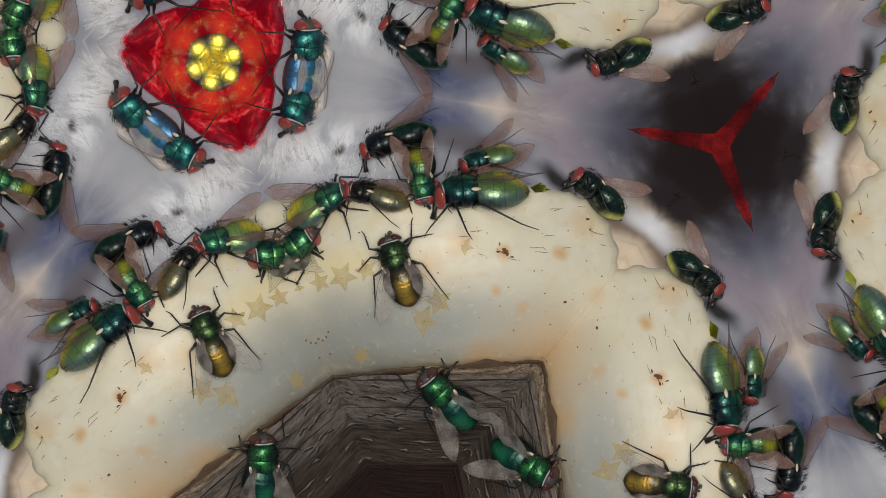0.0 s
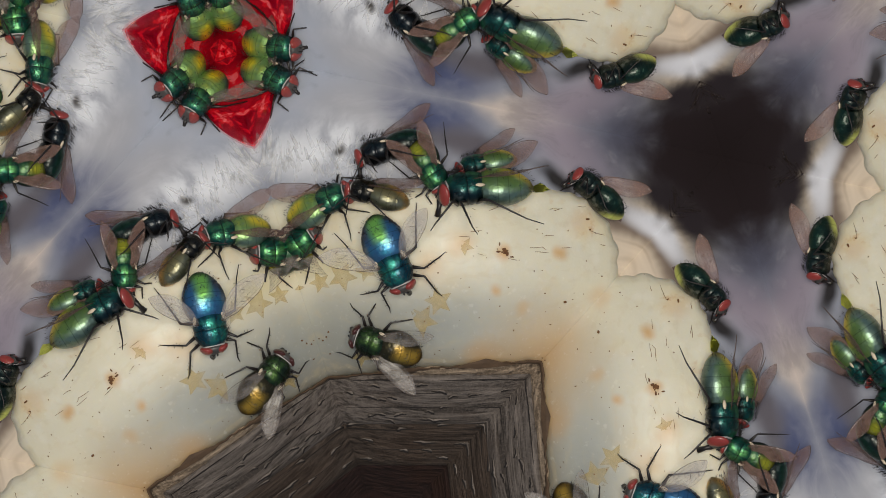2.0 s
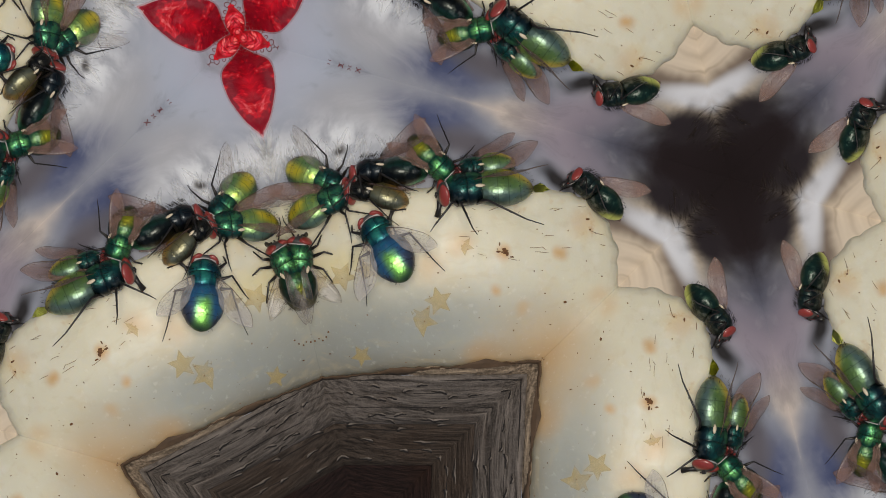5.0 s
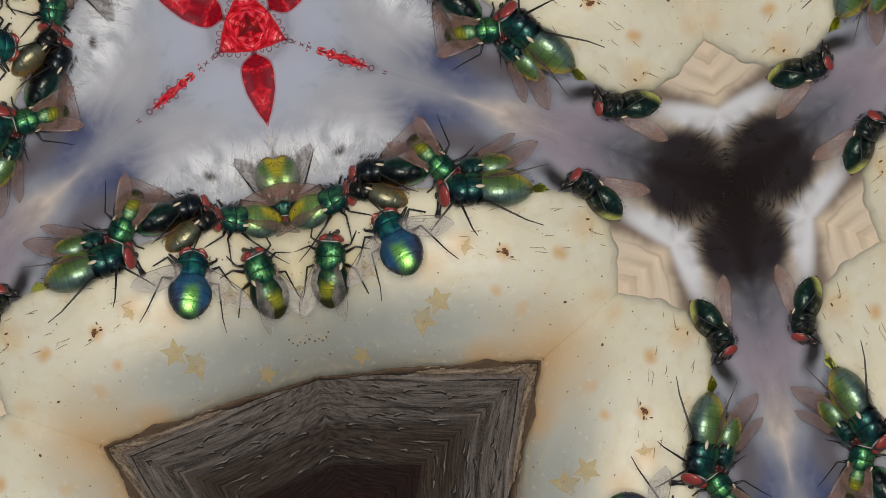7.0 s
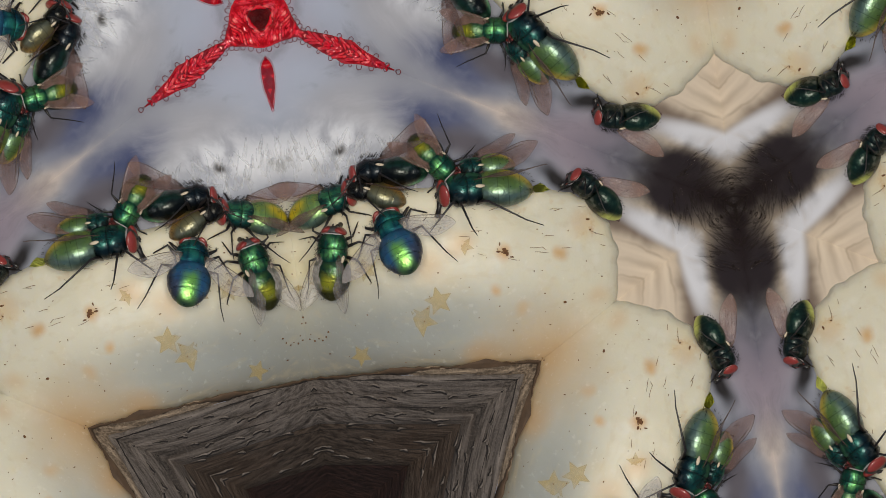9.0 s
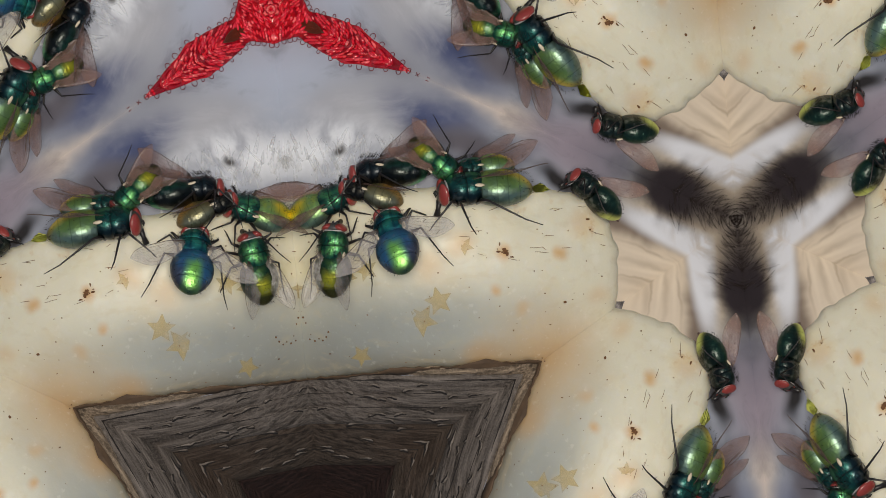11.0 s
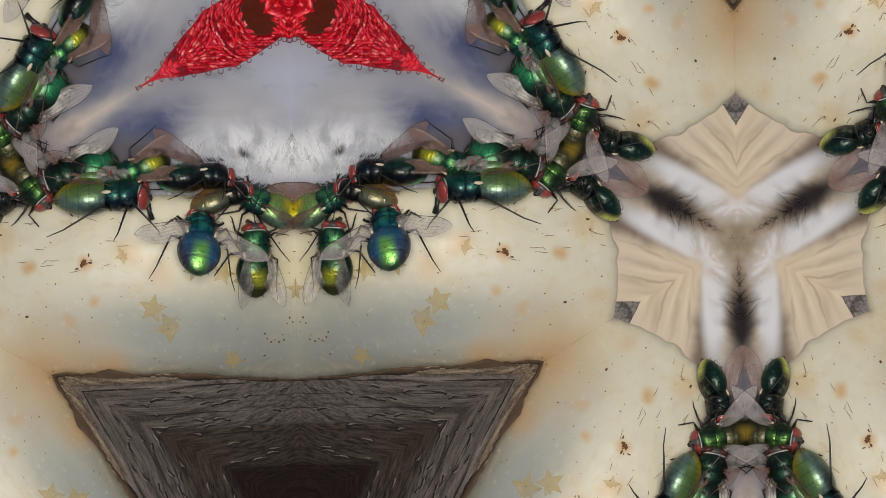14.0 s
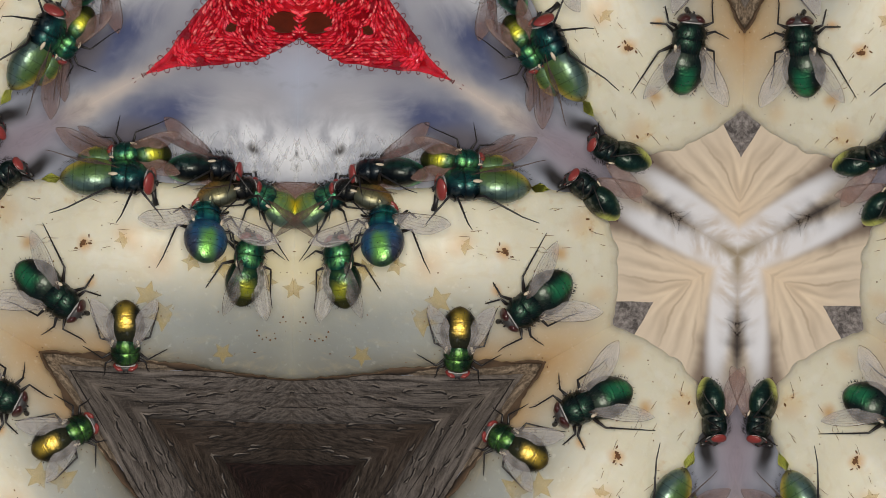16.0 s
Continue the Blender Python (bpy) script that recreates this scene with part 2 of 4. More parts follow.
M_SILVER = plain("silver_hair_rim", (0.40, 0.38, 0.37), 0.5, 0.3, 2500)
M_PAD = plain("ivory_wing_base", (0.62, 0.52, 0.38), 0.6, 0.2, 2500)
M_WING = wing_material("smoky_wing", (0.24, 0.14, 0.11), 0.74, 0.3)
M_WING_CLEAR = wing_material("clear_wing", (0.36, 0.32, 0.29), 0.86, 0.3)
# clear wing whose shimmer of light is put into a paler tint
M_WING_PALE = wing_material("pale_wing", (0.46, 0.42, 0.40), 0.80, 0.25)
M_VEIN = plain("wing_vein", (0.06, 0.035, 0.025), 0.5)
M_RED = red_material("glossy_red_skin", (0.18, 0.001, 0.008), (0.80, 0.012, 0.030), 0.12, (424, 152))
M_RED_ROUGH = red_material("beaded_red_flesh", (0.22, 0.002, 0.008), (0.60, 0.012, 0.024), 0.25)
M_BEAD = red_material("glossy_red_bead", (0.62, 0.006, 0.020), (1.0, 0.045, 0.085), 0.12, islands=True)
M_LOOP = plain("wine_red_hair", (0.16, 0.03, 0.035), 0.4, 0.4, 2000)
M_RED_DIM = red_material("dim_red_skin", (0.06, 0.002, 0.004), (0.24, 0.008, 0.012), 0.5)
M_PIT = plain("dark_red_pit", (0.085, 0.016, 0.005), 0.5, 0.6, 900)
M_RIND = wing_material("pale_pink_rind", (0.55, 0.22, 0.27), 0.66, 0.15)
M_DOWN = wing_material("white_down", (0.74, 0.75, 0.78), 0.84, 0.9)
M_FUR = wing_material("dark_fur", (0.022, 0.013, 0.012), 0.84, 0.9)
M_GROUND = plain("grey_table_board", (0.20, 0.18, 0.16), 0.8, 0.3, 40)
# thorax (flank, side, back), then abdomen (flank, side, back, hind middle); back and hind middle include a painted
# highlight
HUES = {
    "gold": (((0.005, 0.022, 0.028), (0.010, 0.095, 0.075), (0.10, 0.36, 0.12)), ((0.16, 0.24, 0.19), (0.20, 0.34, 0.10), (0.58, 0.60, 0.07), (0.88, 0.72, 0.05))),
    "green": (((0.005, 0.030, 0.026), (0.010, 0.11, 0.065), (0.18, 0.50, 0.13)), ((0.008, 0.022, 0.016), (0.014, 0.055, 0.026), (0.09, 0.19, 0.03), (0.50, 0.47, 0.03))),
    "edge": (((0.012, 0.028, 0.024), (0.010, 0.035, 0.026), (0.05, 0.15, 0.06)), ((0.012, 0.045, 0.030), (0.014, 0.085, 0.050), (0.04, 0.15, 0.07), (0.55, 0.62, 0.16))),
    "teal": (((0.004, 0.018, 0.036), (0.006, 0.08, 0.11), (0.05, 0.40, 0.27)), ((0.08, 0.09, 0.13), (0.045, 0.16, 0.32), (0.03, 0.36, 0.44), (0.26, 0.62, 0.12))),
    # dark and bronze: own hues, with the shade on those flies put in
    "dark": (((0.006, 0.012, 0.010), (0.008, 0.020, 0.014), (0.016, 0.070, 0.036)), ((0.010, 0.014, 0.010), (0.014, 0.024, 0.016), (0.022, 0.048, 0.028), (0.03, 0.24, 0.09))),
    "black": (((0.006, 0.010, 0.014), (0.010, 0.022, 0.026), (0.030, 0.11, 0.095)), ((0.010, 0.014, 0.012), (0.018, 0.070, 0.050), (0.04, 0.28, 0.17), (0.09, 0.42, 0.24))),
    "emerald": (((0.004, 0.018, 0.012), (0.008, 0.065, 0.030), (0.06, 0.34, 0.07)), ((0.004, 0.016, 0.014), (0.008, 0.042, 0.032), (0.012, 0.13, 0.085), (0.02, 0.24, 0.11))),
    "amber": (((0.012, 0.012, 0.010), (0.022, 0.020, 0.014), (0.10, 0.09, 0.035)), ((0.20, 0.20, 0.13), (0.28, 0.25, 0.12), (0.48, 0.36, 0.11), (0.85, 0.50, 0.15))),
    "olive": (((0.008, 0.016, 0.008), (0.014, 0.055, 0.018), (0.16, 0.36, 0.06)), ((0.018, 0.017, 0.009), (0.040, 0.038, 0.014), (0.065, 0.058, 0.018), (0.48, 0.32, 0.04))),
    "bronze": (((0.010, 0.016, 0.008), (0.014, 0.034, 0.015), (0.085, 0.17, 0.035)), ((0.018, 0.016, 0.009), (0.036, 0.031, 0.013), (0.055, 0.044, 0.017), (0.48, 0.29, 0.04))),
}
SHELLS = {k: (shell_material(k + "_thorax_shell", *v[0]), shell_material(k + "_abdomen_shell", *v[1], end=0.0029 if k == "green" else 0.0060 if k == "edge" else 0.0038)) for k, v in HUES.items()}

# ---- plan: one motif, laid out again and again by mirror lines that turn ----
BULGE = 28.0                  # the panels are shallow domes: drop = BULGE * r * r
REACH = 263.2 * U             # from a panel's middle to its three mirror lines
SEAMS = (180, -60, 60)        # bearings of the mirror lines from the middle


def turn_at(t):
    return radians(20.75 - 1.37 * t)


def seam(i, t):
    a = radians(SEAMS[i]) + turn_at(t)
    n = np.array([math.cos(a), math.sin(a)])
    return np.eye(2) - 2 * np.outer(n, n), 2 * REACH * n


def panel_at(word, t):
    """Linear part and shift, in the plane, of the panel reached over the mirror lines in word."""
    lin, off = np.eye(2), np.zeros(2)
    for i in word:
        r, o = seam(i, t)
        lin, off = lin @ r, off + lin @ o
    return lin, off


def panel_words():
    """Panels that come into the picture at some time."""
    found, words, edge = {(0, 0): ()}, [()], [()]
    for _ in range(4):
        nxt = []
        for w in edge:
            for i in range(3):
                q = (*w, i)
                key = tuple(np.round(panel_at(q, 8.0)[1] / REACH, 1) + 0.0)
                if key in found:
                    continue
                found[key] = q
                nxt.append(q)
                seen = False
                for t in np.arange(0, 16.1, 1.0):
                    lin, off = panel_at(q, t)
                    cs = [radians(SEAMS[j] + 60) + turn_at(t) for j in range(3)]
                    tri = [lin @ (2 * REACH * np.array([math.cos(a), math.sin(a)])) + off for a in cs]
                    for a in np.linspace(0, 1, 13):
                        for b in np.linspace(0, 1 - a, 13):
                            p = tri[0] * a + tri[1] * b + tri[2] * (1 - a - b)
                            seen |= abs(p[0]) < 784 * U and abs(p[1]) < 441 * U
                if seen:
                    words.append(q)
        edge = nxt
    return words


WORDS = panel_words()


def carry(word, m, t):
    """The pose of a thing that has the pose m in the motif, in that panel; mirrored panels hold things flipped in x."""
    lin, off = panel_at(word, t)
    g = Matrix(((lin[0][0], lin[0][1], 0, off[0]), (lin[1][0], lin[1][1], 0, off[1]), (0, 0, 1, 0), (0, 0, 0, 1)))
    m = g @ m
    if len(word) % 2:
        m = m @ Matrix.Diagonal((-1, 1, 1, 1))
    return m


STEPS = [0.5 * i for i in range(33)]
MOVES = []                    # (object, word, function of time or fixed pose, times)


def place(px, py, lift=0.0):
    x, y = (px - 784) * U, (441 - py) * U
    return Vector((x, y, lift - BULGE * (x * x + y * y)))


def lay(ob, m=None):
    """Put a thing of the motif into every panel."""
    m = m or Matrix.Identity(4)
    for w in WORDS:
        o = ob if not w else copy_thing(ob, m)
        if len(w) % 2:
            o.scale = (-ob.scale[0], ob.scale[1], ob.scale[2])
        if w:
            MOVES.append((o, w, m, STEPS))
        else:
            o.matrix_basis = m @ Matrix.Diagonal((*ob.scale, 1))


# ---- mesh helpers ----
def part(name, bm, material, parent=None, label="", smooth=True):
    me = bpy.data.meshes.new(name)
    bm.normal_update()
    bm.to_mesh(me)
    bm.free()
    me.materials.append(material)
    if smooth:
        me.polygons.foreach_set("use_smooth", [True] * len(me.polygons))
    ob = new(name, me)
    ob.parent = parent
    if label:
        ob["label"] = label
    return ob


def loft(bm, rings, n=16):
    """Skin round rings (centre, half width along y, half height along z), closed at both ends; the rings stand across x."""
    rows = []
    for (x, y, z), ry, rz in rings:
        rows.append([bm.verts.new((x, y + ry * math.cos(2 * math.pi * i / n), z + rz * math.sin(2 * math.pi * i / n))) for i in range(n)])
    for a, b in zip(rows, rows[1:]):
        for i in range(n):
            bm.faces.new((a[i], b[i], b[(i + 1) % n], a[(i + 1) % n]))
    bm.faces.new(rows[0])
    bm.faces.new(rows[-1][::-1])
    bmesh.ops.recalc_face_normals(bm, faces=bm.faces[:])
    return bm


def tube(bm, points, radii, n=6):
    pts = [Vector(p) for p in points]
    rows = []
    for i, p in enumerate(pts):
        d = (pts[min(i + 1, len(pts) - 1)] - pts[max(i - 1, 0)]).normalized()
        a = d.orthogonal().normalized()
        b = d.cross(a)
        rows.append([bm.verts.new(p + radii[i] * (a * math.cos(2 * math.pi * k / n) + b * math.sin(2 * math.pi * k / n))) for k in range(n)])
    for a, b in zip(rows, rows[1:]):
        best = min(range(n), key=lambda s: sum((a[k].co - b[(k + s) % n].co).length for k in range(n)))
        for k in range(n):
            bm.faces.new((a[k], a[(k + 1) % n], b[(k + 1 + best) % n], b[(k + best) % n]))
    bm.faces.new(rows[0][::-1])
    bm.faces.new(rows[-1])
    return bm


def smooth_line(points, steps=10, closed=True):
    """A Catmull-Rom line through points of the plan."""
    p = [Vector(q) for q in points]
    n, out = len(p), []
    for i in range(n if closed else n - 1):
        a, b, c, d = (p[(i + k) % n] if closed else p[max(0, min(n - 1, i + k))] for k in (-1, 0, 1, 2))
        for s in range(steps):
            t = s / steps
            out.append(0.5 * ((2 * b) + (c - a) * t + (2 * a - 5 * b + 4 * c - d) * t * t + (3 * b - a - 3 * c + d) * t ** 3))
    return out


def slab_mesh(bm, outline, cell, height, edge, relief, rag=0.0):
    """A sheet in the given outline that follows the dome: rounded rim, side wall down to the cloth."""
    poly = np.array([(q.x, q.y) for q in outline])
    if rag:
        for i in range(len(poly)):
            poly[i] += rag * np.array([noise.noise((poly[i][0] * .06, poly[i][1] * .06, 1.7)), noise.noise((poly[i][0] * .06, poly[i][1] * .06, 7.7))])
    nxt = np.roll(poly, -1, axis=0)
    (x0, y0), (x1, y1) = poly.min(0), poly.max(0)
    xs, ys = np.arange(x0 - cell, x1 + 2 * cell, cell), np.arange(y0 - cell, y1 + 2 * cell, cell)

    def inside(x, y):
        c = (poly[:, 1] > y) != (nxt[:, 1] > y)
        with np.errstate(divide="ignore", invalid="ignore"):
            xx = (nxt[:, 0] - poly[:, 0]) * (y - poly[:, 1]) / (nxt[:, 1] - poly[:, 1]) + poly[:, 0]
        return (c & (x < xx)).sum() % 2 == 1

    def nearest(q):
        d = nxt - poly
        s = np.clip(((q - poly) * d).sum(1) / np.maximum((d * d).sum(1), 1e-9), 0, 1)
        c = poly + d * s[:, None]
        k = ((c - q) ** 2).sum(1)
        i = k.argmin()
        return c[i], math.sqrt(k[i])

    keep = {(i, j) for i, x in enumerate(xs) for j, y in enumerate(ys) if inside(x + cell / 2, y + cell / 2)}
    count = {}
    for i, j in keep:
        for c in ((i, j), (i + 1, j), (i + 1, j + 1), (i, j + 1)):
            count[c] = count.get(c, 0) + 1
    verts = {}
    for c, k in count.items():
        q = np.array([xs[0] + c[0] * cell, ys[0] + c[1] * cell])
        on, d = nearest(q)
        if k < 4:
            q, d = on, 0.0
        h = height * math.sqrt(max(0.0, 1 - (1 - min(d / edge, 1.0)) ** 2)) if edge else height
        h = max(h, height * 0.25) + relief(q[0], q[1]) * min(1.0, d / 20)
        verts[c] = bm.verts.new(place(q[0], q[1], h))
    for i, j in sorted(keep):
        bm.faces.new([verts[c] for c in ((i, j + 1), (i + 1, j + 1), (i + 1, j), (i, j))])
    rim = [e for e in bm.edges if e.is_boundary]
    ext = bmesh.ops.extrude_edge_only(bm, edges=rim)
    for v in ext["geom"]:
        if isinstance(v, bmesh.types.BMVert):
            v.co.z -= height * 1.2
    return bm


# ---- the large structure ----
def build_ground():
    bm = bmesh.new()
    bmesh.ops.create_grid(bm, x_segments=8, y_segments=8, size=6.0)
    ob = part("ground", bm, M_GROUND)
    ob.location.z = -0.045
    tagged(ob, "grey weathered board surface far under the panels", "ground", kind="structure")


CLOTH = -0.0010               # the cloth lies this far under the top of the slabs


def build_backdrop():
    bm = bmesh.new()
    rows, n = [], 96
    for r in np.linspace(0, 575, 40)[1:]:
        ring = []
        for i in range(n):
            a = 2 * math.pi * i / n
            p = place(784 + r * math.cos(a), 441 + r * math.sin(a), CLOTH)
            p.z += 0.0002 * noise.noise(p * 160) - 0.0022 * max(0.0, min(1.0, (-0.0138 - p.y) / 0.002))
            ring.append(bm.verts.new(p))
        rows.append(ring)
    mid = bm.verts.new(place(784, 441, CLOTH))
    for i in range(n):
        bm.faces.new((mid, rows[0][(i + 1) % n], rows[0][i]))
    for a, b in zip(rows, rows[1:]):
        for i in range(n):
            bm.faces.new((a[i], a[(i + 1) % n], b[(i + 1) % n], b[i]))
    bmesh.ops.recalc_face_normals(bm, faces=bm.faces[:])
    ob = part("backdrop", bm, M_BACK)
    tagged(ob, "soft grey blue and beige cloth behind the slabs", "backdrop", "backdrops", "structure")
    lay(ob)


def rect_line(x0, y0, x1, y1, sag):
    """A long board's outline, with a slightly wavy long edge."""
    top = [(x, y0 + sag * math.sin((x - x0) * 0.006) + 3 * noise.noise((x * .02, y0, 0)), 0) for x in np.linspace(x0, x1, 14)]
    return [Vector(p) for p in top] + [Vector((x1, y1, 0)), Vector((x0, y1, 0))]


def build_wood():
    thing = new("weathered_board")
    tagged(thing, "weathered grey wooden board with chipped grain under the slab", "wooden board", "weathered boards")

    def grain(x, y):
        return 0.00012 * noise.noise((x * 0.010, y * 0.20, 3.0)) + 0.00005 * noise.noise((x * 0.03, y * 0.5, 9.0))

    # lower planks are darker: shade of ledge and opening sits in their colours
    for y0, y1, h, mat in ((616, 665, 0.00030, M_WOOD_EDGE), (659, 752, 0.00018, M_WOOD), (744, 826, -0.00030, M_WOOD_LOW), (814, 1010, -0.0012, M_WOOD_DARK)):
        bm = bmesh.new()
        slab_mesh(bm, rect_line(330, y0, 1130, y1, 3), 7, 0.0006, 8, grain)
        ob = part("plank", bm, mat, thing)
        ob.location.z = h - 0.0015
    rng = random.Random(4)

    def base(y):
        return -0.00068 if y < 748 else -0.00116

    # long checks between the year rings
    for y, w in ((673, 1.7), (697, 0.7), (722, 1.4), (762, 1.3), (797, 1.1)):
        x = 400 + rng.uniform(0, 60)
        while x < 1060:
            length = rng.uniform(60, 210)
            n = max(6, int(length / 9))
            p = [place(x + length * k / n, y + 3 * noise.noise(((x + length * k / n) * .012, y, 5)) + 1.2 * noise.noise(((x + length * k / n) * .2, y, 1)), base(y)) for k in range(n + 1)]
            bm = bmesh.new()
            tube(bm, p, [U * w * (0.2 + 0.8 * math.sin(math.pi * k / n)) * (0.8 + 0.5 * noise.noise((k * .7, y, x))) for k in range(n + 1)], 5)
            part("crack", bm, M_CRACK, thing)
            x += length + rng.uniform(8, 50)
    # short torn fibres: a dark hook with a raised pale lip
    for i in range(66):
        x, y = rng.uniform(430, 1020), rng.uniform(680, 815)
        length, wide = rng.uniform(14, 36), rng.uniform(1.3, 2.4)
        hook = rng.choice((-1, 1, 1))
        bend = rng.uniform(0.8, 3.4)
        for name, mat, dy, thick, z in (("crack", M_CRACK, 0.0, 1.0, 0.00002), ("splinter", M_WOOD_PALE, -2.3, 0.8, 0.00001)):
            bm = bmesh.new()
            p = [place(x + hook * length * (k / 5 - 0.5), y + dy + 1.5 * noise.noise((x + k, y, 2)) + bend * max(0, k - 3.6), base(y) + z + 0.00003 * k) for k in range(6)]
            tube(bm, p, [U * wide * thick * f for f in (0.15, 0.4, 0.6, 0.9, 1.3, 0.6)], 5)
            part(name, bm, mat, thing)
    lay(thing)


SLAB_TOP = ((390, 372), (480, 352), (560, 345), (650, 338), (760, 332), (860, 330), (950, 330), (1010, 342), (1055, 368), (1082, 405), (1093, 450),
            (1094, 500), (1090, 560), (1078, 610), (1050, 650), (1000, 650), (945, 643), (880, 645), (820, 650), (740, 654), (640, 664), (560, 672), (470, 678), (380, 690))


def build_slab():
    thing = new("cream_slab")
    tagged(thing, "thick cream fat slab with torn brown lower edge", "food slab", "cream slabs")
    bm = bmesh.new()
    line = smooth_line([(x, y, 0) for x, y in SLAB_TOP], 14)
    slab_mesh(bm, line, 6, 0.0010, 16, lambda x, y: 0.00016 * noise.noise((x * .012, y * .012, 0)) + 0.00004 * noise.noise((x * .08, y * .08, 5)), 5)
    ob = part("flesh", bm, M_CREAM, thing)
    ob.location.z = -0.0010
    # burnt crust along the torn edge
    bm = bmesh.new()
    low = []
    for q in smooth_line([(x, y, 0) for x, y in SLAB_TOP[14:]], 24, False):
        w = 1.4 + 3.5 * abs(noise.noise((q.x * .035, 3.3, 0))) + 9.0 * max(0.0, noise.noise((q.x * .012, 8.1, 0)))
        wob = 3.0 * noise.noise((q.x * .08, q.y * .08, 4))
        low.append([bm.verts.new(place(q.x + wob, q.y + wob + d * w, z)) for d, z in ((-.9, -0.00018), (-.3, -0.00010), (.4, -0.00045), (1.0, -0.00085))])
    for a, b in zip(low, low[1:]):
        for k in range(3):
            bm.faces.new((a[k], b[k], b[k + 1], a[k + 1]))
    bmesh.ops.recalc_face_normals(bm, faces=bm.faces[:])
    bmesh.ops.solidify(bm, geom=bm.faces[:], thickness=0.00012)
    part("crust", bm, M_RIM, thing, "burnt brown crust")
    # a flake of bark that stands out over the torn edge
    bm = bmesh.new()
    line = [(x, y + 1.5 * noise.noise((x * .2, y, 6))) for x, y in ((800, 652), (824, 645), (846, 639), (860, 635), (874, 638), (892, 643), (916, 645), (880, 650), (845, 653))]
    top = [bm.verts.new(place(x, y, 0.00034)) for x, y in line]
    mid = bm.verts.new(place(858, 643, 0.00050))
    for a, b in zip(top, top[1:] + top[:1]):
        bm.faces.new((mid, b, a))
    rim = bmesh.ops.extrude_edge_only(bm, edges=[e for e in bm.edges if e.is_boundary])
    for v in rim["geom"]:
        if isinstance(v, bmesh.types.BMVert):
            v.co.z -= 0.0006
    part("bark_flake", bm, M_RIM, thing, "dark brown bark flake", smooth=False)
    for x, y, r, a in ((746, 567, 31, 12), (776, 533, 27, 40), (606, 490, 28, 5), (566, 500, 20, 30), (640, 630, 20, 20), (690, 452, 24, 50), (474, 520, 26, 8), (648, 478, 22, 33), (520, 512, 20, 60), (822, 436, 18, 15), (700, 470, 20, 70)):
        bm = bmesh.new()
        ring = [bm.verts.new(place(x + (r if i % 2 == 0 else r * 0.47) * math.cos(radians(a + 36 * i)), y + (r if i % 2 == 0 else r * 0.47) * math.sin(radians(a + 36 * i)), 0.00006)) for i in range(10)]
        mid = bm.verts.new(place(x, y, 0.00006))
        for i in range(10):
            bm.faces.new((mid, ring[(i + 1) % 10], ring[i]))
        low = bmesh.ops.extrude_edge_only(bm, edges=[e for e in bm.edges if e.is_boundary])
        for v in low["geom"]:
            if isinstance(v, bmesh.types.BMVert):
                v.co.z -= 0.0003
        part("star_inlay", bm, M_STAR, thing, "pale amber star shape", smooth=False)
    bm = bmesh.new()
    tip = [(938, 326), (955, 318), (963, 322), (972, 330), (960, 334), (946, 335)]
    ring = [bm.verts.new(place(x + 1, y + 6, 0.0006)) for x, y in tip]
    bm.faces.new(ring[::-1])
    bmesh.ops.solidify(bm, geom=bm.faces[:], thickness=0.00015)
    bmesh.ops.recalc_face_normals(bm, faces=bm.faces[:])
    part("leaf_scrap", bm, M_LEAF, thing, "yellow green leaf scrap")
    rng = random.Random(9)
    bm = bmesh.new()
    spots = [(893 + rng.gauss(0, 5), 446 + rng.gauss(0, 4), rng.uniform(1.5, 4)) for _ in range(16)] + [(884, 432, 2.5), (906, 455, 3), (1040, 388, 3), (1000, 535, 3)]
    spots += [(rng.uniform(480, 1080), rng.uniform(400, 640), rng.uniform(0.6, 1.7)) for _ in range(75)]
    for x, y, r in spots:
        b = bmesh.ops.create_icosphere(bm, subdivisions=1, radius=r * U)
        k = rng.uniform(0.6, 1.6)
        for v in b["verts"]:
            v.co = Vector((v.co.x * k, v.co.y / k, v.co.z * 0.5)) * rng.uniform(0.7, 1.2) + place(x, y, 0.00006)
    spots_low = [(548, 601, 1.6), (557, 604, 2.0), (564, 600, 1.3), (571, 603, 1.8), (577, 597, 1.6), (581, 588, 1.8), (550, 592, 1.2)] + [(536, 562, 2.4), (531, 570, 1.6), (541, 572, 1.6)]
    for x, y, r in spots_low:
        b = bmesh.ops.create_icosphere(bm, subdivisions=1, radius=r * U)
        for v in b["verts"]:
            v.co = v.co * rng.uniform(0.7, 1.3) + place(x, y, 0.00006)
    for _ in range(16):
        x, y, a = rng.uniform(820, 1075), rng.uniform(365, 470), rng.uniform(-0.5, 0.6)
        half = rng.uniform(4, 13)
        tube(bm, [place(x + half * k * math.cos(a), y + half * k * math.sin(a) + 2 * noise.noise((x, k * 2, 1)), 0.00008) for k in (-1, -.4, .3, 1)], [U * .35, U * .55, U * .5, U * .2], 4)
    crumbs = part("crumbs", bm, M_CRUMB, thing, "dark brown crumbs")
    crumbs["kind"] = "stuff"
    lay(thing)


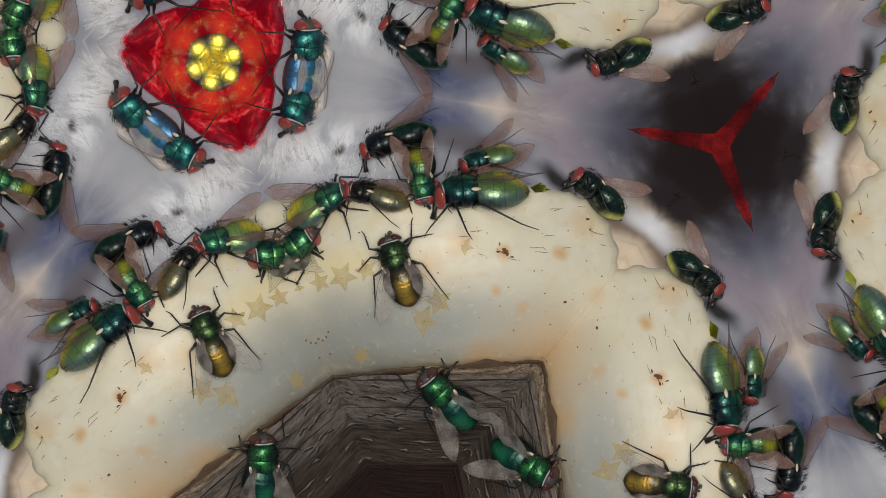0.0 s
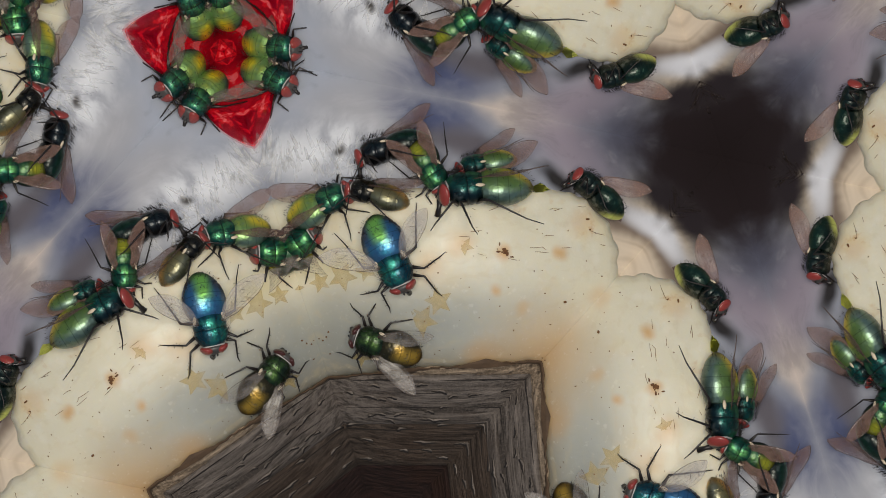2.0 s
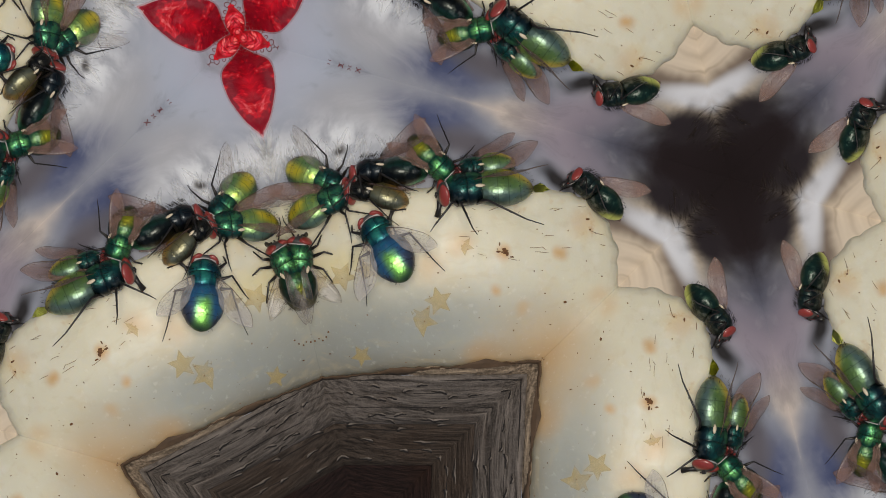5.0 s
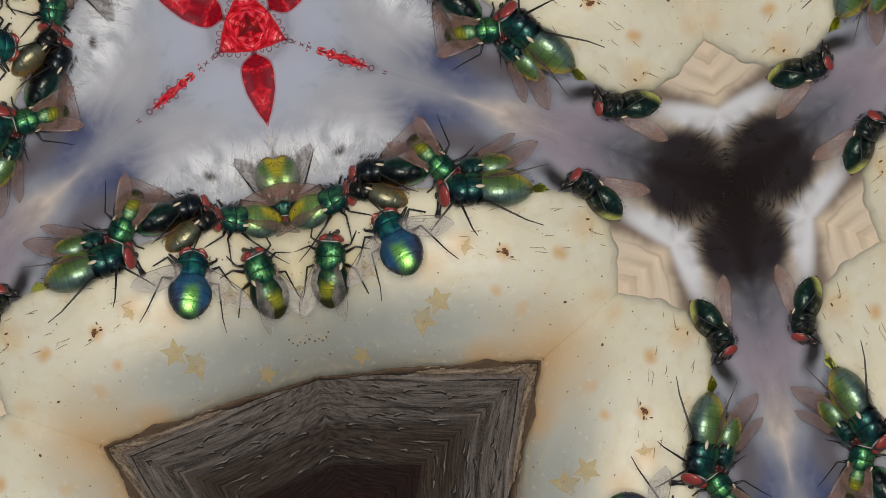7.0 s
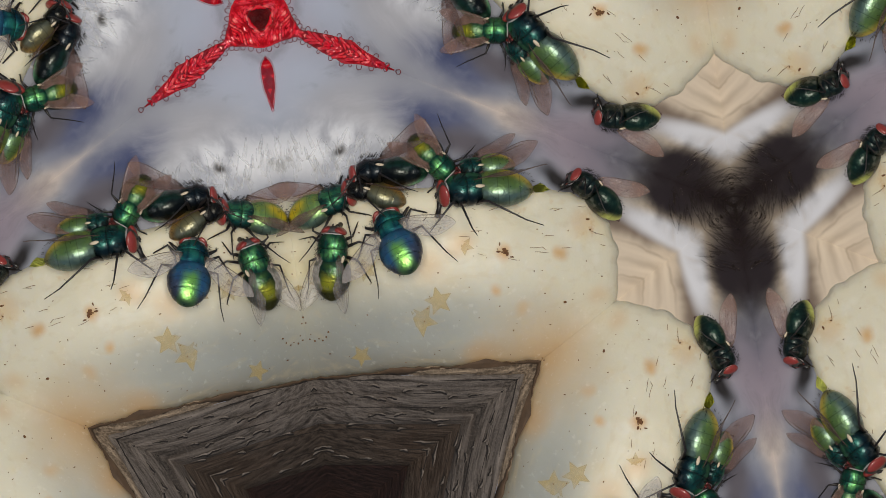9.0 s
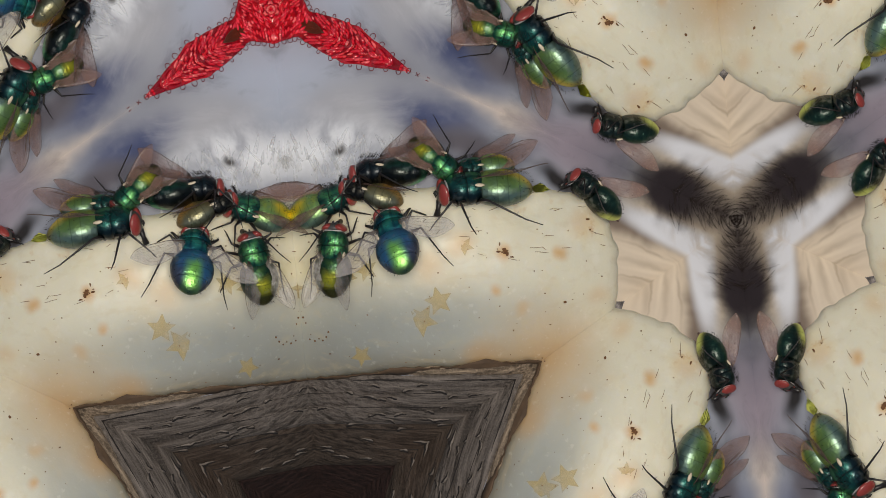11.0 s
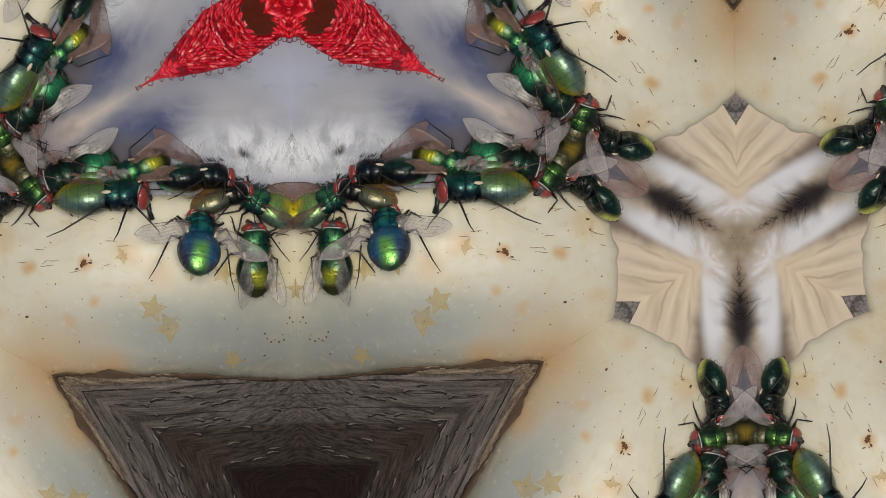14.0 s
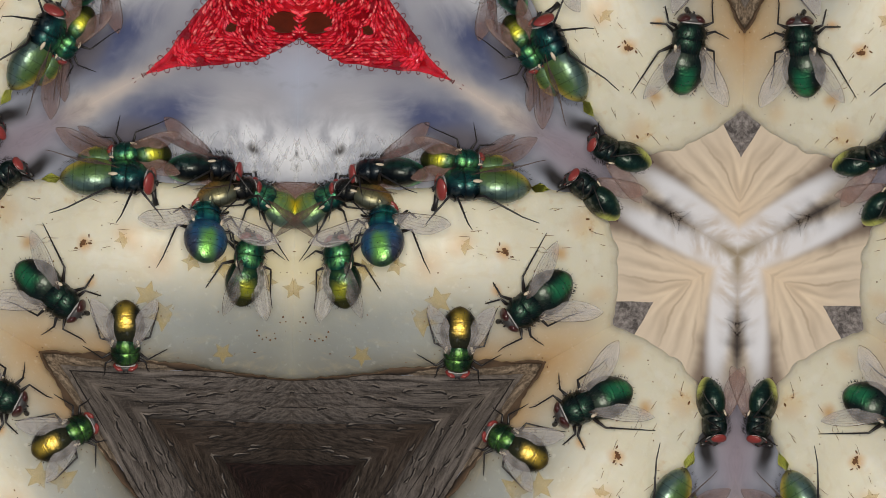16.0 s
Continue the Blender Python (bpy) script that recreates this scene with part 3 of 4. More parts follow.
def build_fluff():
    """Loose fibres caught on the cloth: white down above the slab, dark fur by the pale band."""
    rng = random.Random(12)
    for name, label, mat, count in (("white_down", "wispy white down on the cloth", M_DOWN, 130), ("dark_fur", "tuft of soft blackish brown fur", M_FUR, 130)):
        bm = bmesh.new()
        for _ in range(count):
            if name == "white_down":
                x, y = rng.uniform(430, 740), rng.uniform(255, 335)
                a, length = math.radians(rng.gauss(90, 24)), rng.uniform(18, 50)
                r = rng.choice((1.6, 2.6, 4.0, 5.5))
                if rng.random() < 0.2:
                    r = 0.5
                    x, y, a, length = rng.choice((474, 612)) + rng.gauss(0, 3), rng.uniform(258, 288), math.radians(rng.gauss(90, 34)), rng.uniform(14, 40)
            else:
                x = rng.uniform(1185, 1330)
                y = rng.uniform(325, 380) + (x - 1200) * 0.2
                a, length, r = math.radians(rng.gauss(-78 + (x - 1240) * 0.15, 14)), rng.uniform(16, 36), rng.choice((0.5, 1.2, 2.2))
            bend = rng.gauss(0, 0.3)
            pts, q = [], Vector((x, y, 0))
            for k in range(5):
                pts.append(place(q.x, q.y, CLOTH + 0.00012 + 0.0003 * math.sin(k * .75)))
                q += Vector((math.cos(a + bend * k * .25), -math.sin(a + bend * k * .25), 0)) * length / 4
            tube(bm, pts, [U * r * f for f in (1, 1, .8, .6, .2)], 4)
        ob = part(name, bm, mat)
        tagged(ob, label, "fluff", name, "stuff")
        lay(ob)


def build_chip():
    """A corner of a thin grey board that lies on the cloth beside the slab."""
    thing = new("grey_board_corner")
    tagged(thing, "grey weathered board corner lying on beige cloth", "wooden board", "grey board corners")
    bm = bmesh.new()
    slab_mesh(bm, [Vector((x, y, 0)) for x, y in ((1068, 534), (1120, 534), (1167, 537), (1146, 575), (1118, 622), (1070, 625))], 6, 0.0003, 5, lambda x, y: 0.00006 * noise.noise((x * .02, y * .2, 4)))
    part("plank", bm, M_CHIP, thing).location.z = CLOTH
    lay(thing)


# ---- red fruit ----
def soft_fruit(name, corners, high, edge, mat, bumps, label, pits=(), rind=0):
    """A plump fruit lying on the cloth, in the given outline."""
    thing = new(name)
    tagged(thing, label, "red fruit", name)
    line = smooth_line([(x, y, 0) for x, y in corners], 10)
    bm = bmesh.new()
    slab_mesh(bm, line, 3 if rind else 5, high, edge, lambda x, y: 0.00012 * noise.noise((x * .06, y * .06, 2)), 0 if rind else 3)
    bm.verts.ensure_lookup_table()
    tops = [v.co.copy() for v in bm.verts if not v.is_boundary]
    part("skin", bm, mat, thing).location.z = CLOTH
    if rind:
        mid = sum(line, Vector()) / len(line)
        bm = bmesh.new()
        slab_mesh(bm, [mid + (q - mid) * rind for q in line], 4, high * 0.45, 30, lambda x, y: 0.00005 * noise.noise((x * .05, y * .05, 7)))
        part("rind", bm, M_RIND, thing, "translucent pink rind").location.z = CLOTH
    rng = random.Random(3)
    if bumps:
        bm = bmesh.new()
        bare = place(742, 0).x
        edge_line = [place(q.x, q.y).xy for q in line]
        for _ in range(bumps):
            c = rng.choice(tops)
            if c.x > bare or min((c.xy - e).length for e in edge_line) < 5 * U or any((c.xy - place(x, y).xy).length < 0.95 * r * U for x, y, r in pits):
                continue
            b = bmesh.ops.create_icosphere(bm, subdivisions=1, radius=U * rng.uniform(1.8, 3.8))
            flow = 0.75 + 1.6 * noise.noise((c.x * 260, c.y * 260, 4))
            st, a = rng.uniform(1.6, 3.4), Matrix.Rotation(flow, 3, "Z")
            for v in b["verts"]:
                bow = 0.35 * v.co.x * v.co.x / (3 * U)
                v.co = a @ Vector((v.co.x * st, v.co.y + bow, v.co.z * 1.5)) + c + Vector((0, 0, 1.6 * U))
        d = part("beading", bm, M_BEAD if bumps > 200 else mat, thing, "tiny red beads")
        d.location.z = CLOTH
        d["kind"] = "stuff"
    if bumps > 200:
        # curled hairs that stand out from the rim
        spin = 1 if sum(a.x * b.y - b.x * a.y for a, b in zip(line, line[1:] + line[:1])) < 0 else -1
        bm = bmesh.new()
        for k in range(3, len(line), 4):
            q, way = line[k], (line[(k + 1) % len(line)] - line[k - 1]).normalized()
            out, r = Vector((-way.y, way.x, 0)) * spin, rng.uniform(2.6, 4.8)
            c = q + out * rng.uniform(0.0, 3.0)
            pts = [c + r * (way * math.cos(u) + 1.3 * out * math.sin(u)) for u in np.linspace(-0.4, 3.6, 8)]
            tube(bm, [place(p.x, p.y, CLOTH + high * 0.8) for p in pts], [U * 0.7] * 8, 5)
        d = part("rim_hairs", bm, M_LOOP, thing, "curled wine red hairs")
        d["kind"] = "stuff"
    for x, y, r in pits:
        bm = bmesh.new()
        bmesh.ops.create_uvsphere(bm, u_segments=16, v_segments=8, radius=r * U)
        for v in bm.verts:
            v.co = Vector((v.co.x * 1.2, v.co.y * 0.8, 0)) + place(x + v.co.x / U * 1.2, y - v.co.y / U * 0.8, CLOTH + high * 1.12 + v.co.z * 0.06) - Vector((v.co.x * 1.2, v.co.y * 0.8, 0))
        part("pit", bm, M_RED_DIM if r == 21 else M_PIT, thing, "dark hollow pit")
    lay(thing)


# ---- flies ----
ROOTS = {}                    # wing mesh: the side it grows on
HIPS = {}                     # leg mesh: where it turns, and the side of its step
FEET = -2.5                  # height of the feet under the middle of the thorax, millimetres


WING = ((0, .10, -.12), (.5, .30, -.50), (1.1, .42, -.90), (1.9, .50, -1.22), (2.8, .56, -1.42), (3.7, .58, -1.48), (4.6, .54, -1.36), (5.4, .40, -1.10), (6.0, .18, -.78), (6.4, -.06, -.50), (6.6, -.22, -.32))


def wing_point(spread, side, x, y):
    """A point of a wing in the fly's own space: x along the wing from its root, y across it."""
    a = radians(180 - spread)
    up = 1.25 + 0.05 * x + 0.10 * math.sin(x * 1.3 + y) + 0.35 * y - 0.06 * y * y + 0.04 * math.sin(4 * y)
    return Vector((0.75 + x * math.cos(a) + y * math.sin(a), side * (1.15 + x * math.sin(a) - y * math.cos(a)), up))


STANCE = ((2.3, 5.2, 2.9), (1.4, 1.7, 5.0), (.6, -4.4, 4.4))     # hip and foot of the three pairs of legs
CLUNG = ((2.3, 3.9, 1.5), (1.4, 1.0, 2.1), (.6, -2.2, 2.0))      # legs drawn in, of a fly that clings to an edge


def build_fly(color, wings, stride=0):
    """A blow fly, nine millimetres long, head along x, in millimetres scaled to metres."""
    shell = SHELLS[color]
    rng = random.Random(len(color) * 7 + int(wings) + stride)
    fly = new("green_bottle_fly")
    K = Matrix.Scale(0.001, 4)

    def put(name, bm, mat, parent=fly, label=""):
        bm.transform(K)
        return part(name, bm, mat, parent, label)

    bm = bmesh.new()
    prof = [(3.1, .6, .6, .15), (2.95, 1.05, .95, .12), (2.6, 1.45, 1.25, .08), (2.1, 1.68, 1.42, .05), (1.62, 1.76, 1.47, .05), (1.45, 1.70, 1.40, .05), (1.38, 1.66, 1.35, .05), (1.30, 1.70, 1.40, .05), (1.0, 1.74, 1.45, .05), (.5, 1.68, 1.36, .08), (.15, 1.56, 1.22, .10), (-.05, 1.25, 1.02, .2), (-.13, 0.95, .9, .32), (-.22, .96, .86, .42), (-.55, .7, .62, .55), (-.85, .25, .3, .62)]
    loft(bm, [((x, 0, z), a, b) for x, a, b, z in prof], 20)
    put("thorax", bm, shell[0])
    bm = bmesh.new()
    prof = []
    for i in range(41):
        s = i / 40
        w = 2.24 * math.sin(math.pi * (0.21 + 0.788 * s)) ** 0.56
        cut = min(abs(s - g) for g in (0.24, 0.46, 0.70))
        w *= 0.972 if cut < 0.008 else 0.992 if cut < 0.03 else 1.0
        prof.append(((0.15 - 4.7 * s, 0, -0.10 - 0.4 * s * s), max(w, 0.05), max(0.72 * w, 0.05)))
    loft(bm, prof, 24)
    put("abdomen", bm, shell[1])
    bm = bmesh.new()
    loft(bm, [((2.95, 0, -.05), .6, .5), ((3.15, 0, -.1), 1.2, .9), ((3.4, 0, -.1), 1.3, 1.0), ((3.62, 0, -.2), 1.0, .90), ((3.80, 0, -.3), .62, .7), ((3.9, 0, -.35), .25, .4)], 16)
    head = put("head", bm, M_FACE, label="silvery grey face")
    for side in (1, -1):
        bm = bmesh.new()
        bmesh.ops.create_uvsphere(bm, u_segments=16, v_segments=12, radius=1.0)
        for v in bm.verts:
            v.co = Vector((3.46 + 0.40 * v.co.x - 0.30 * max(0, v.co.y * side), side * 0.74 + 0.72 * v.co.y, -0.05 + 1.02 * v.co.z))
        put("eye", bm, M_EYE_DARK if color in ("dark", "bronze", "emerald") and wings > 19 else M_EYE, head, "dark red compound eye")
        bm = bmesh.new()
        tube(bm, [(3.8, side * .18, .0), (4.0, side * .22, -.1), (4.08, side * .24, -.4)], [.08, .10, .06], 6)
        put("antenna", bm, M_DARK, head)
    bm = bmesh.new()
    loft(bm, [((2.98, 0, -.05), 1.2, .95), ((3.03, 0, -.12), 1.38, 1.0), ((3.09, 0, -.12), 1.46, 1.08), ((3.14, 0, -.12), 1.3, .95)], 18)
    put("collar", bm, M_SILVER, head, "silvery white rim behind the eyes")
    bm = bmesh.new()
    tube(bm, [(3.7, 0, -.8), (3.85, 0, -1.5), (4.0, 0, -2.2)], [.28, .2, .3], 8)
    put("proboscis", bm, M_DARK, head)
    clear = color in ("dark", "bronze", "olive", "green", "emerald", "teal") and wings > 19 or wings == 38
    wmat = M_WING_PALE if color in ("teal", "olive") or wings == 34 else M_WING_CLEAR if clear else M_WING
    for side in (1, -1):
        bm = bmesh.new()
        rows = [[bm.verts.new(wing_point(wings, side, x, lo + (hi - lo) * k / 5)) for k in range(6)] for x, hi, lo in WING]
        for a, b in zip(rows, rows[1:]):
            for k in range(5):
                bm.faces.new((a[k], b[k], b[k + 1], a[k + 1]))
        bmesh.ops.recalc_face_normals(bm, faces=bm.faces[:])
        bmesh.ops.solidify(bm, geom=bm.faces[:], thickness=0.03)
        w = put("wing", bm, wmat, label="clear veined wing" if clear else "smoky brown veined wing")
        bm = bmesh.new()
        for f, stop in ((1.0, 11), (.86, 9), (.70, 10), (.52, 11), (.34, 10), (.16, 8), (0.0, 11)):
            pts = [wing_point(wings, side, x, lo + (hi - lo) * (f + (0.45 - f) * 0.5 * (1 - min(1, x / 2.0)))) + Vector((0, 0, .02)) for x, hi, lo in WING[:stop]]
            tube(bm, pts, [(.036 if f == 1.0 else .014 if f else .008) * (1 - .05 * k) for k in range(len(pts))], 4)
        for x, f, g in ((3.4, .34, .52), (4.7, .16, .34), (2.6, .70, .86)):
            i = min(range(len(WING)), key=lambda q: abs(WING[q][0] - x))
            x, hi, lo = WING[i]
            tube(bm, [wing_point(wings, side, x + .3 * k, lo + (hi - lo) * (f + (g - f) * k)) + Vector((0, 0, .02)) for k in (0, .5, 1)], [.025] * 3, 4)
        ROOTS[w.data.name] = side
        put("vein", bm, M_VEIN, w)
        bm = bmesh.new()
        bmesh.ops.create_uvsphere(bm, u_segments=8, v_segments=6, radius=.42)
        for v in bm.verts:
            v.co = Vector((.30 + 1.0 * v.co.x + .5 * v.co.y * side, side * 1.5 + .5 * v.co.y, .80 + .35 * v.co.z + .2 * v.co.x))
        put("wing_base", bm, M_PAD, label="ivory wing base")
        for k, (hx, fx, fy) in enumerate(CLUNG if color == "edge" else STANCE):
            jig = rng.uniform(-.5, .5)
            sw = 0.45 * (1 if (k + (side > 0)) % 2 else -1) * stride
            foot = Vector((fx + jig + sw, side * (fy + rng.uniform(-.4, .3)), FEET + .08))
            hip = Vector((hx, side * .85, -1.05))
            knee = hip.lerp(foot, .42) + Vector(((-.5, .9, 1.5)[k], side * (.7, .1, .5)[k], 1.45))
            ankle = hip.lerp(foot, .80) + Vector(((.1, .3, .35)[k], side * .15, .05))
            ankle.z = FEET + .55
            bm = bmesh.new()
            tube(bm, [hip, hip.lerp(knee, .5) + Vector((0, 0, .1)), knee, knee.lerp(ankle, .5), ankle, ankle.lerp(foot, .5), foot], [.17, .20, .115, .09, .065, .05, .035], 6)
            for h in range(7):
                c = knee.lerp(ankle, .15 + .12 * h)
                d = Vector((rng.uniform(-1, 1), rng.uniform(-1, 1), rng.uniform(-.5, 1))).normalized()
                tube(bm, [c, c + d * .35], [.03, .01], 3)
            leg = put("leg", bm, M_DARK, label="thin black bristly leg" if k == 0 else "")
            HIPS[leg.data.name] = (hip * 0.001, (1 if (k + (side > 0)) % 2 else -1) * side)
    bm = bmesh.new()
    for _ in range(280):
        if rng.random() < .7:
            x, q = rng.uniform(-.4, 2.8), rng.uniform(.1, math.pi - .1)
            r = 1.6 if x > .2 else 1.0
            c = Vector((x, r * math.cos(q), .1 + r * math.sin(q)))
        else:
            x, q = rng.uniform(-4.4, -2.6), rng.uniform(-.6, math.pi + .6)
            r = 1.7 * (1 - ((-x - 2.3) / 2.45) ** 2) ** .5 if -x > 2.3 else 1.66
            c = Vector((x, r * math.cos(q), -.2 + .86 * r * math.sin(q)))
        d = Vector((-.8, c.y * .6, max(c.z, .1) * .7)).normalized()
        tube(bm, [c, c + d * rng.uniform(.3, .75) * (1.0 if x > -1 else .5)], [.024, .006], 3)
    hair = put("bristles", bm, M_DARK)
    hair["kind"] = "stuff"
    return fly


def stand(px, py, heading, roll, pitch, scale, lift=0.0):
    """Pose of a fly on the dome: heading counter-clockwise from the plan's x, then roll about its length."""
    q = place(px, py)
    up = Vector((BULGE * q.x, BULGE * q.y, 1)).normalized()
    tilt = Vector((0, 0, 1)).rotation_difference(up).to_matrix().to_4x4()
    rest = max(-FEET * math.cos(radians(roll)) * (abs(roll) < 89), 1.75) * 0.001 * scale
    return Matrix.Translation(q + Vector((0, 0, rest + lift))) @ tilt @ pose(0, 0, 0, roll, pitch, heading)


SWARM = []                    # hue, wing spread, scale, label, path, wing beat


def fly(hue, wings, scale, label, path, beat=((0, 0, 4), (16, 0, 4))):
    """One fly. Its path: rows of time, place in the plan, heading and, where not 0, lift in millimetres, roll, pitch.
    Its beat: rows of time and of how far the wings open (degrees outward), rise and twist."""
    SWARM.append((hue, wings, scale, label, [(*r, *[0] * (7 - len(r))) for r in path], [(*b, *[0] * (4 - len(b))) for b in beat]))


fly("edge", 22, 0.87, "dark green fly clinging to the slab's outer edge",
    [(0, 1056, 340, 144, 0, 98), (16, 1048, 342, 144, 0, 98)],
    [(0, 0, 6, 36), (16, 0, 6, 36)])
fly("gold", 16, 1.22, "gold green fly with smoky wings on the slab",
    [(0, 845, 338, 186, 0, 58), (2, 852, 332, 187, 0, 60), (8, 852, 334, 187, 0, 60), (16, 848, 326, 184, 0, 60)],
    [(0, 0, 8, -8), (8, -2, 10, -6), (16, -2, 12, -6)])
fly("teal", 32, 1.06, "teal blue fly that lands and walks on the slab",
    [(0, 530, 168, -100, 0.5, -52), (0.3, 628, 216, -48, 2, -55), (0.5, 664, 246, -18, 2, -60), (0.7, 714, 246, -12, 2, -62), (0.9, 725, 252, 6, 2, -62), (1.0, 718, 258, 6, 2, -60), (1.1, 695, 258, -22, 2, -40), (1.3, 692, 298, -64, 1.5, -8), (1.4, 687, 310, -84, 1), (1.5, 685, 342, -86), (1.8, 700, 395, -80), (2.0, 690, 455, -66), (2.1, 682, 478, -95), (2.25, 650, 500, -160), (2.4, 610, 500, 170), (2.7, 635, 515, 150), (3, 668, 440, 127, 0, 0, 16), (4, 668, 438, 126, 0, 0, 18), (6.3, 700, 426, 122, 0, 0, 34), (9, 700, 422, 118, 0, 0, 36), (12, 694, 420, 110, 0, 0, 40), (16, 678, 410, 97, 0, 0, 46)],
    [(0, -34, 8), (0.3, 0, 14), (1.0, 6, 18), (1.3, 24, 34), (1.9, 26, 30), (2.3, -8, 6), (3, -12, 3), (4.2, -6, 3), (6.3, 18, 0), (12, 26, -2), (16, 38, -4)])
fly("green", 20, 0.95, "emerald fly walking head up over the slab",
    [(0, 512, 442, 32, 0, 10), (2, 515, 440, 32, 0, 10), (3, 512, 452, 60), (4.2, 505, 480, 85), (6.3, 580, 478, 88), (9, 588, 462, 86), (12, 590, 455, 88), (15.6, 590, 450, 92), (15.8, 602, 470, 96), (16, 602, 476, 96)],
    [(0, -6, 3), (16, -6, 3)])
fly("gold", 22, 0.95, "gold fly with folded wings at the rim",
    [(0, 566, 360, 24, 0, -25), (9, 572, 362, 20, 0, -25), (16, 566, 358, 24, 0, -25)])
fly("amber", 14, 0.85, "bronze brown fly with dark folded wings",
    [(0, 664, 345, 168, 0, 66), (8, 660, 340, 168, 0, 66), (16, 636, 342, 168, 0, 60)])
fly("black", 16, 1.0, "dark teal fly in profile on the rim",
    [(0, 698, 248, 200, 0, 70), (2, 690, 262, 198, 0, 75), (3, 684, 302, 184, 0, 76), (9, 682, 304, 184, 0, 76), (16, 682, 304, 182, 0, 76)],
    [(0, 0, 8, -30), (2.5, 0, 10, -30), (3, 2, 26, -45), (16, 2, 22, -45)])
fly("green", 15, 0.82, "small green fly with pale spread wings",
    [(0, 745, 312, -80, 0, 10), (2, 758, 296, -58, 0, 10), (3, 766, 286, -45, 0, 10), (9, 768, 284, -45, 0, 10), (12.5, 778, 286, -28, 0, 10), (16, 806, 286, -4, 0, 15)])
fly("gold", 12, 0.8, "gold green fly with long brown wings",
    [(0, 862, 282, 198, 0, 60), (2, 856, 290, 196, 0, 60), (9, 852, 296, 193, 0, 60), (16, 850, 296, 190, 0, 62)],
    [(0, 2, 18, -4), (3, 0, 10, -4), (16, 0, 12, -4)])
fly("bronze", 24, 0.95, "bronze fly wandering over the slab",
    [(0, 705, 475, 108), (0.3, 693, 445, 105), (0.9, 688, 440, 100), (1.2, 675, 440, 130), (1.5, 636, 518, 172), (1.8, 642, 518, 170), (2.1, 688, 655, 160), (2.4, 632, 672, 165), (2.65, 545, 648, 170), (2.85, 420, 610, 170, -4), (3.2, 390, 590, 170, -5), (16, 380, 560, 170, -5)])
fly("emerald", 22, 1.0, "emerald green fly crossing the weathered board",
    [(0, 790, 708, 130), (0.3, 785, 675, 130), (0.6, 778, 622, 140), (0.9, 762, 618, 150), (1.2, 685, 617, 165), (1.5, 570, 640, 175), (1.8, 450, 650, 178), (2.0, 390, 640, 178, -5), (16, 350, 600, 178, -5)])
fly("emerald", 20, 1.05, "dark green fly by the torn edge",
    [(0, 400, 640, 20, -5), (7.4, 425, 670, 40, -5), (7.6, 440, 680, 40), (8, 614, 656, 78), (8.3, 596, 618, 92), (8.5, 576, 616, 100), (8.6, 545, 612, 120), (8.75, 480, 600, 150, -0.5), (8.95, 380, 590, 170, -5), (16, 330, 580, 170, -5)])
fly("olive", 30, 0.92, "olive green fly that lands and walks down the slab",
    [(0, 1230, 30, -110, -1), (11.6, 1200, 60, -110, -1), (12.1, 990, 180, -100), (12.45, 944, 268, -95), (13, 938, 288, -92), (13.6, 943, 290, -94), (14, 985, 297, -128), (14.3, 1028, 346, -125, 0.5), (14.5, 1029, 374, -135, 1), (14.6, 990, 447, -120), (14.7, 951, 465, -165), (14.8, 927, 447, -175), (15, 893, 444, -182), (15.3, 880, 466, -170), (15.4, 868, 462, -165), (15.5, 806, 505, -145), (15.6, 784, 520, -130), (15.8, 771, 572, -115), (16, 812, 612, -92)],
    [(0, 10, 10), (12.1, 8, 14), (13, 4, 14), (14.0, 8, 14), (14.3, 26, 18), (14.55, 30, 20), (14.7, 0, 2), (16, -4, 2)])
fly("dark", 34, 1.05, "dark green fly walking over the slab",
    [(0, 800, 380, -10, -18), (13.5, 830, 320, -10, -16), (13.8, 872, 288, -12, -3), (14, 900, 284, -14, -0.5), (14.3, 944, 296, -20), (14.5, 962, 298, -30), (14.8, 1015, 335, -48, 0.5), (15, 1064, 424, -62, 1), (15.1, 1042, 453, -95), (15.2, 1014, 505, -105), (15.3, 992, 533, -130), (15.5, 972, 532, -142), (16, 948, 535, -146)],
    [(0, -24, 0), (14.3, -20, 2), (14.8, 24, 16), (15.12, 26, 18), (15.25, 0, 2), (16, -2, 2)])
fly("gold", 38, 0.9, "bright gold green fly at the red fruit",
    [(0, 376, 108, 141, 0.8), (1.6, 389, 94, 143, 0.8), (1.7, 415, 118, 70, 0.8), (1.8, 443, 140, 0, 0.8), (2.1, 482, 127, -32, 0.8), (2.3, 488, 120, -28, 0.8), (2.6, 506, 134, -42, 0.8), (2.8, 502, 197, -68, 0.5), (3, 491, 268, -48), (3.5, 545, 272, -20, 0, 10), (4, 600, 302, 6, 0, 10), (4.2, 598, 304, 6, 0, 10), (6.3, 503, 342, -82, -0.6), (7.15, 500, 338, -82, -0.6), (7.35, 476, 256, -80), (7.6, 476, 262, -80), (8, 450, 278, -80, -0.3), (8.2, 484, 250, -80), (8.35, 452, 250, -80, -0.8), (8.6, 360, 230, -60, -2.5), (9, 320, 190, -60, -2), (13.8, 380, -40, -80, -2), (14.25, 470, -40, -90), (14.4, 556, 10, -98, 0.4), (14.55, 532, 80, -92, 0.6), (14.7, 512, 80, -92, -0.5), (15, 380, -20, -90, -2), (16, 340, -20, -90, -2)],
    [(0, -30, -60), (1.6, -30, -60), (1.8, 16, 4), (2.8, 10, 4), (3.2, 0, 4), (16, 0, 4)])


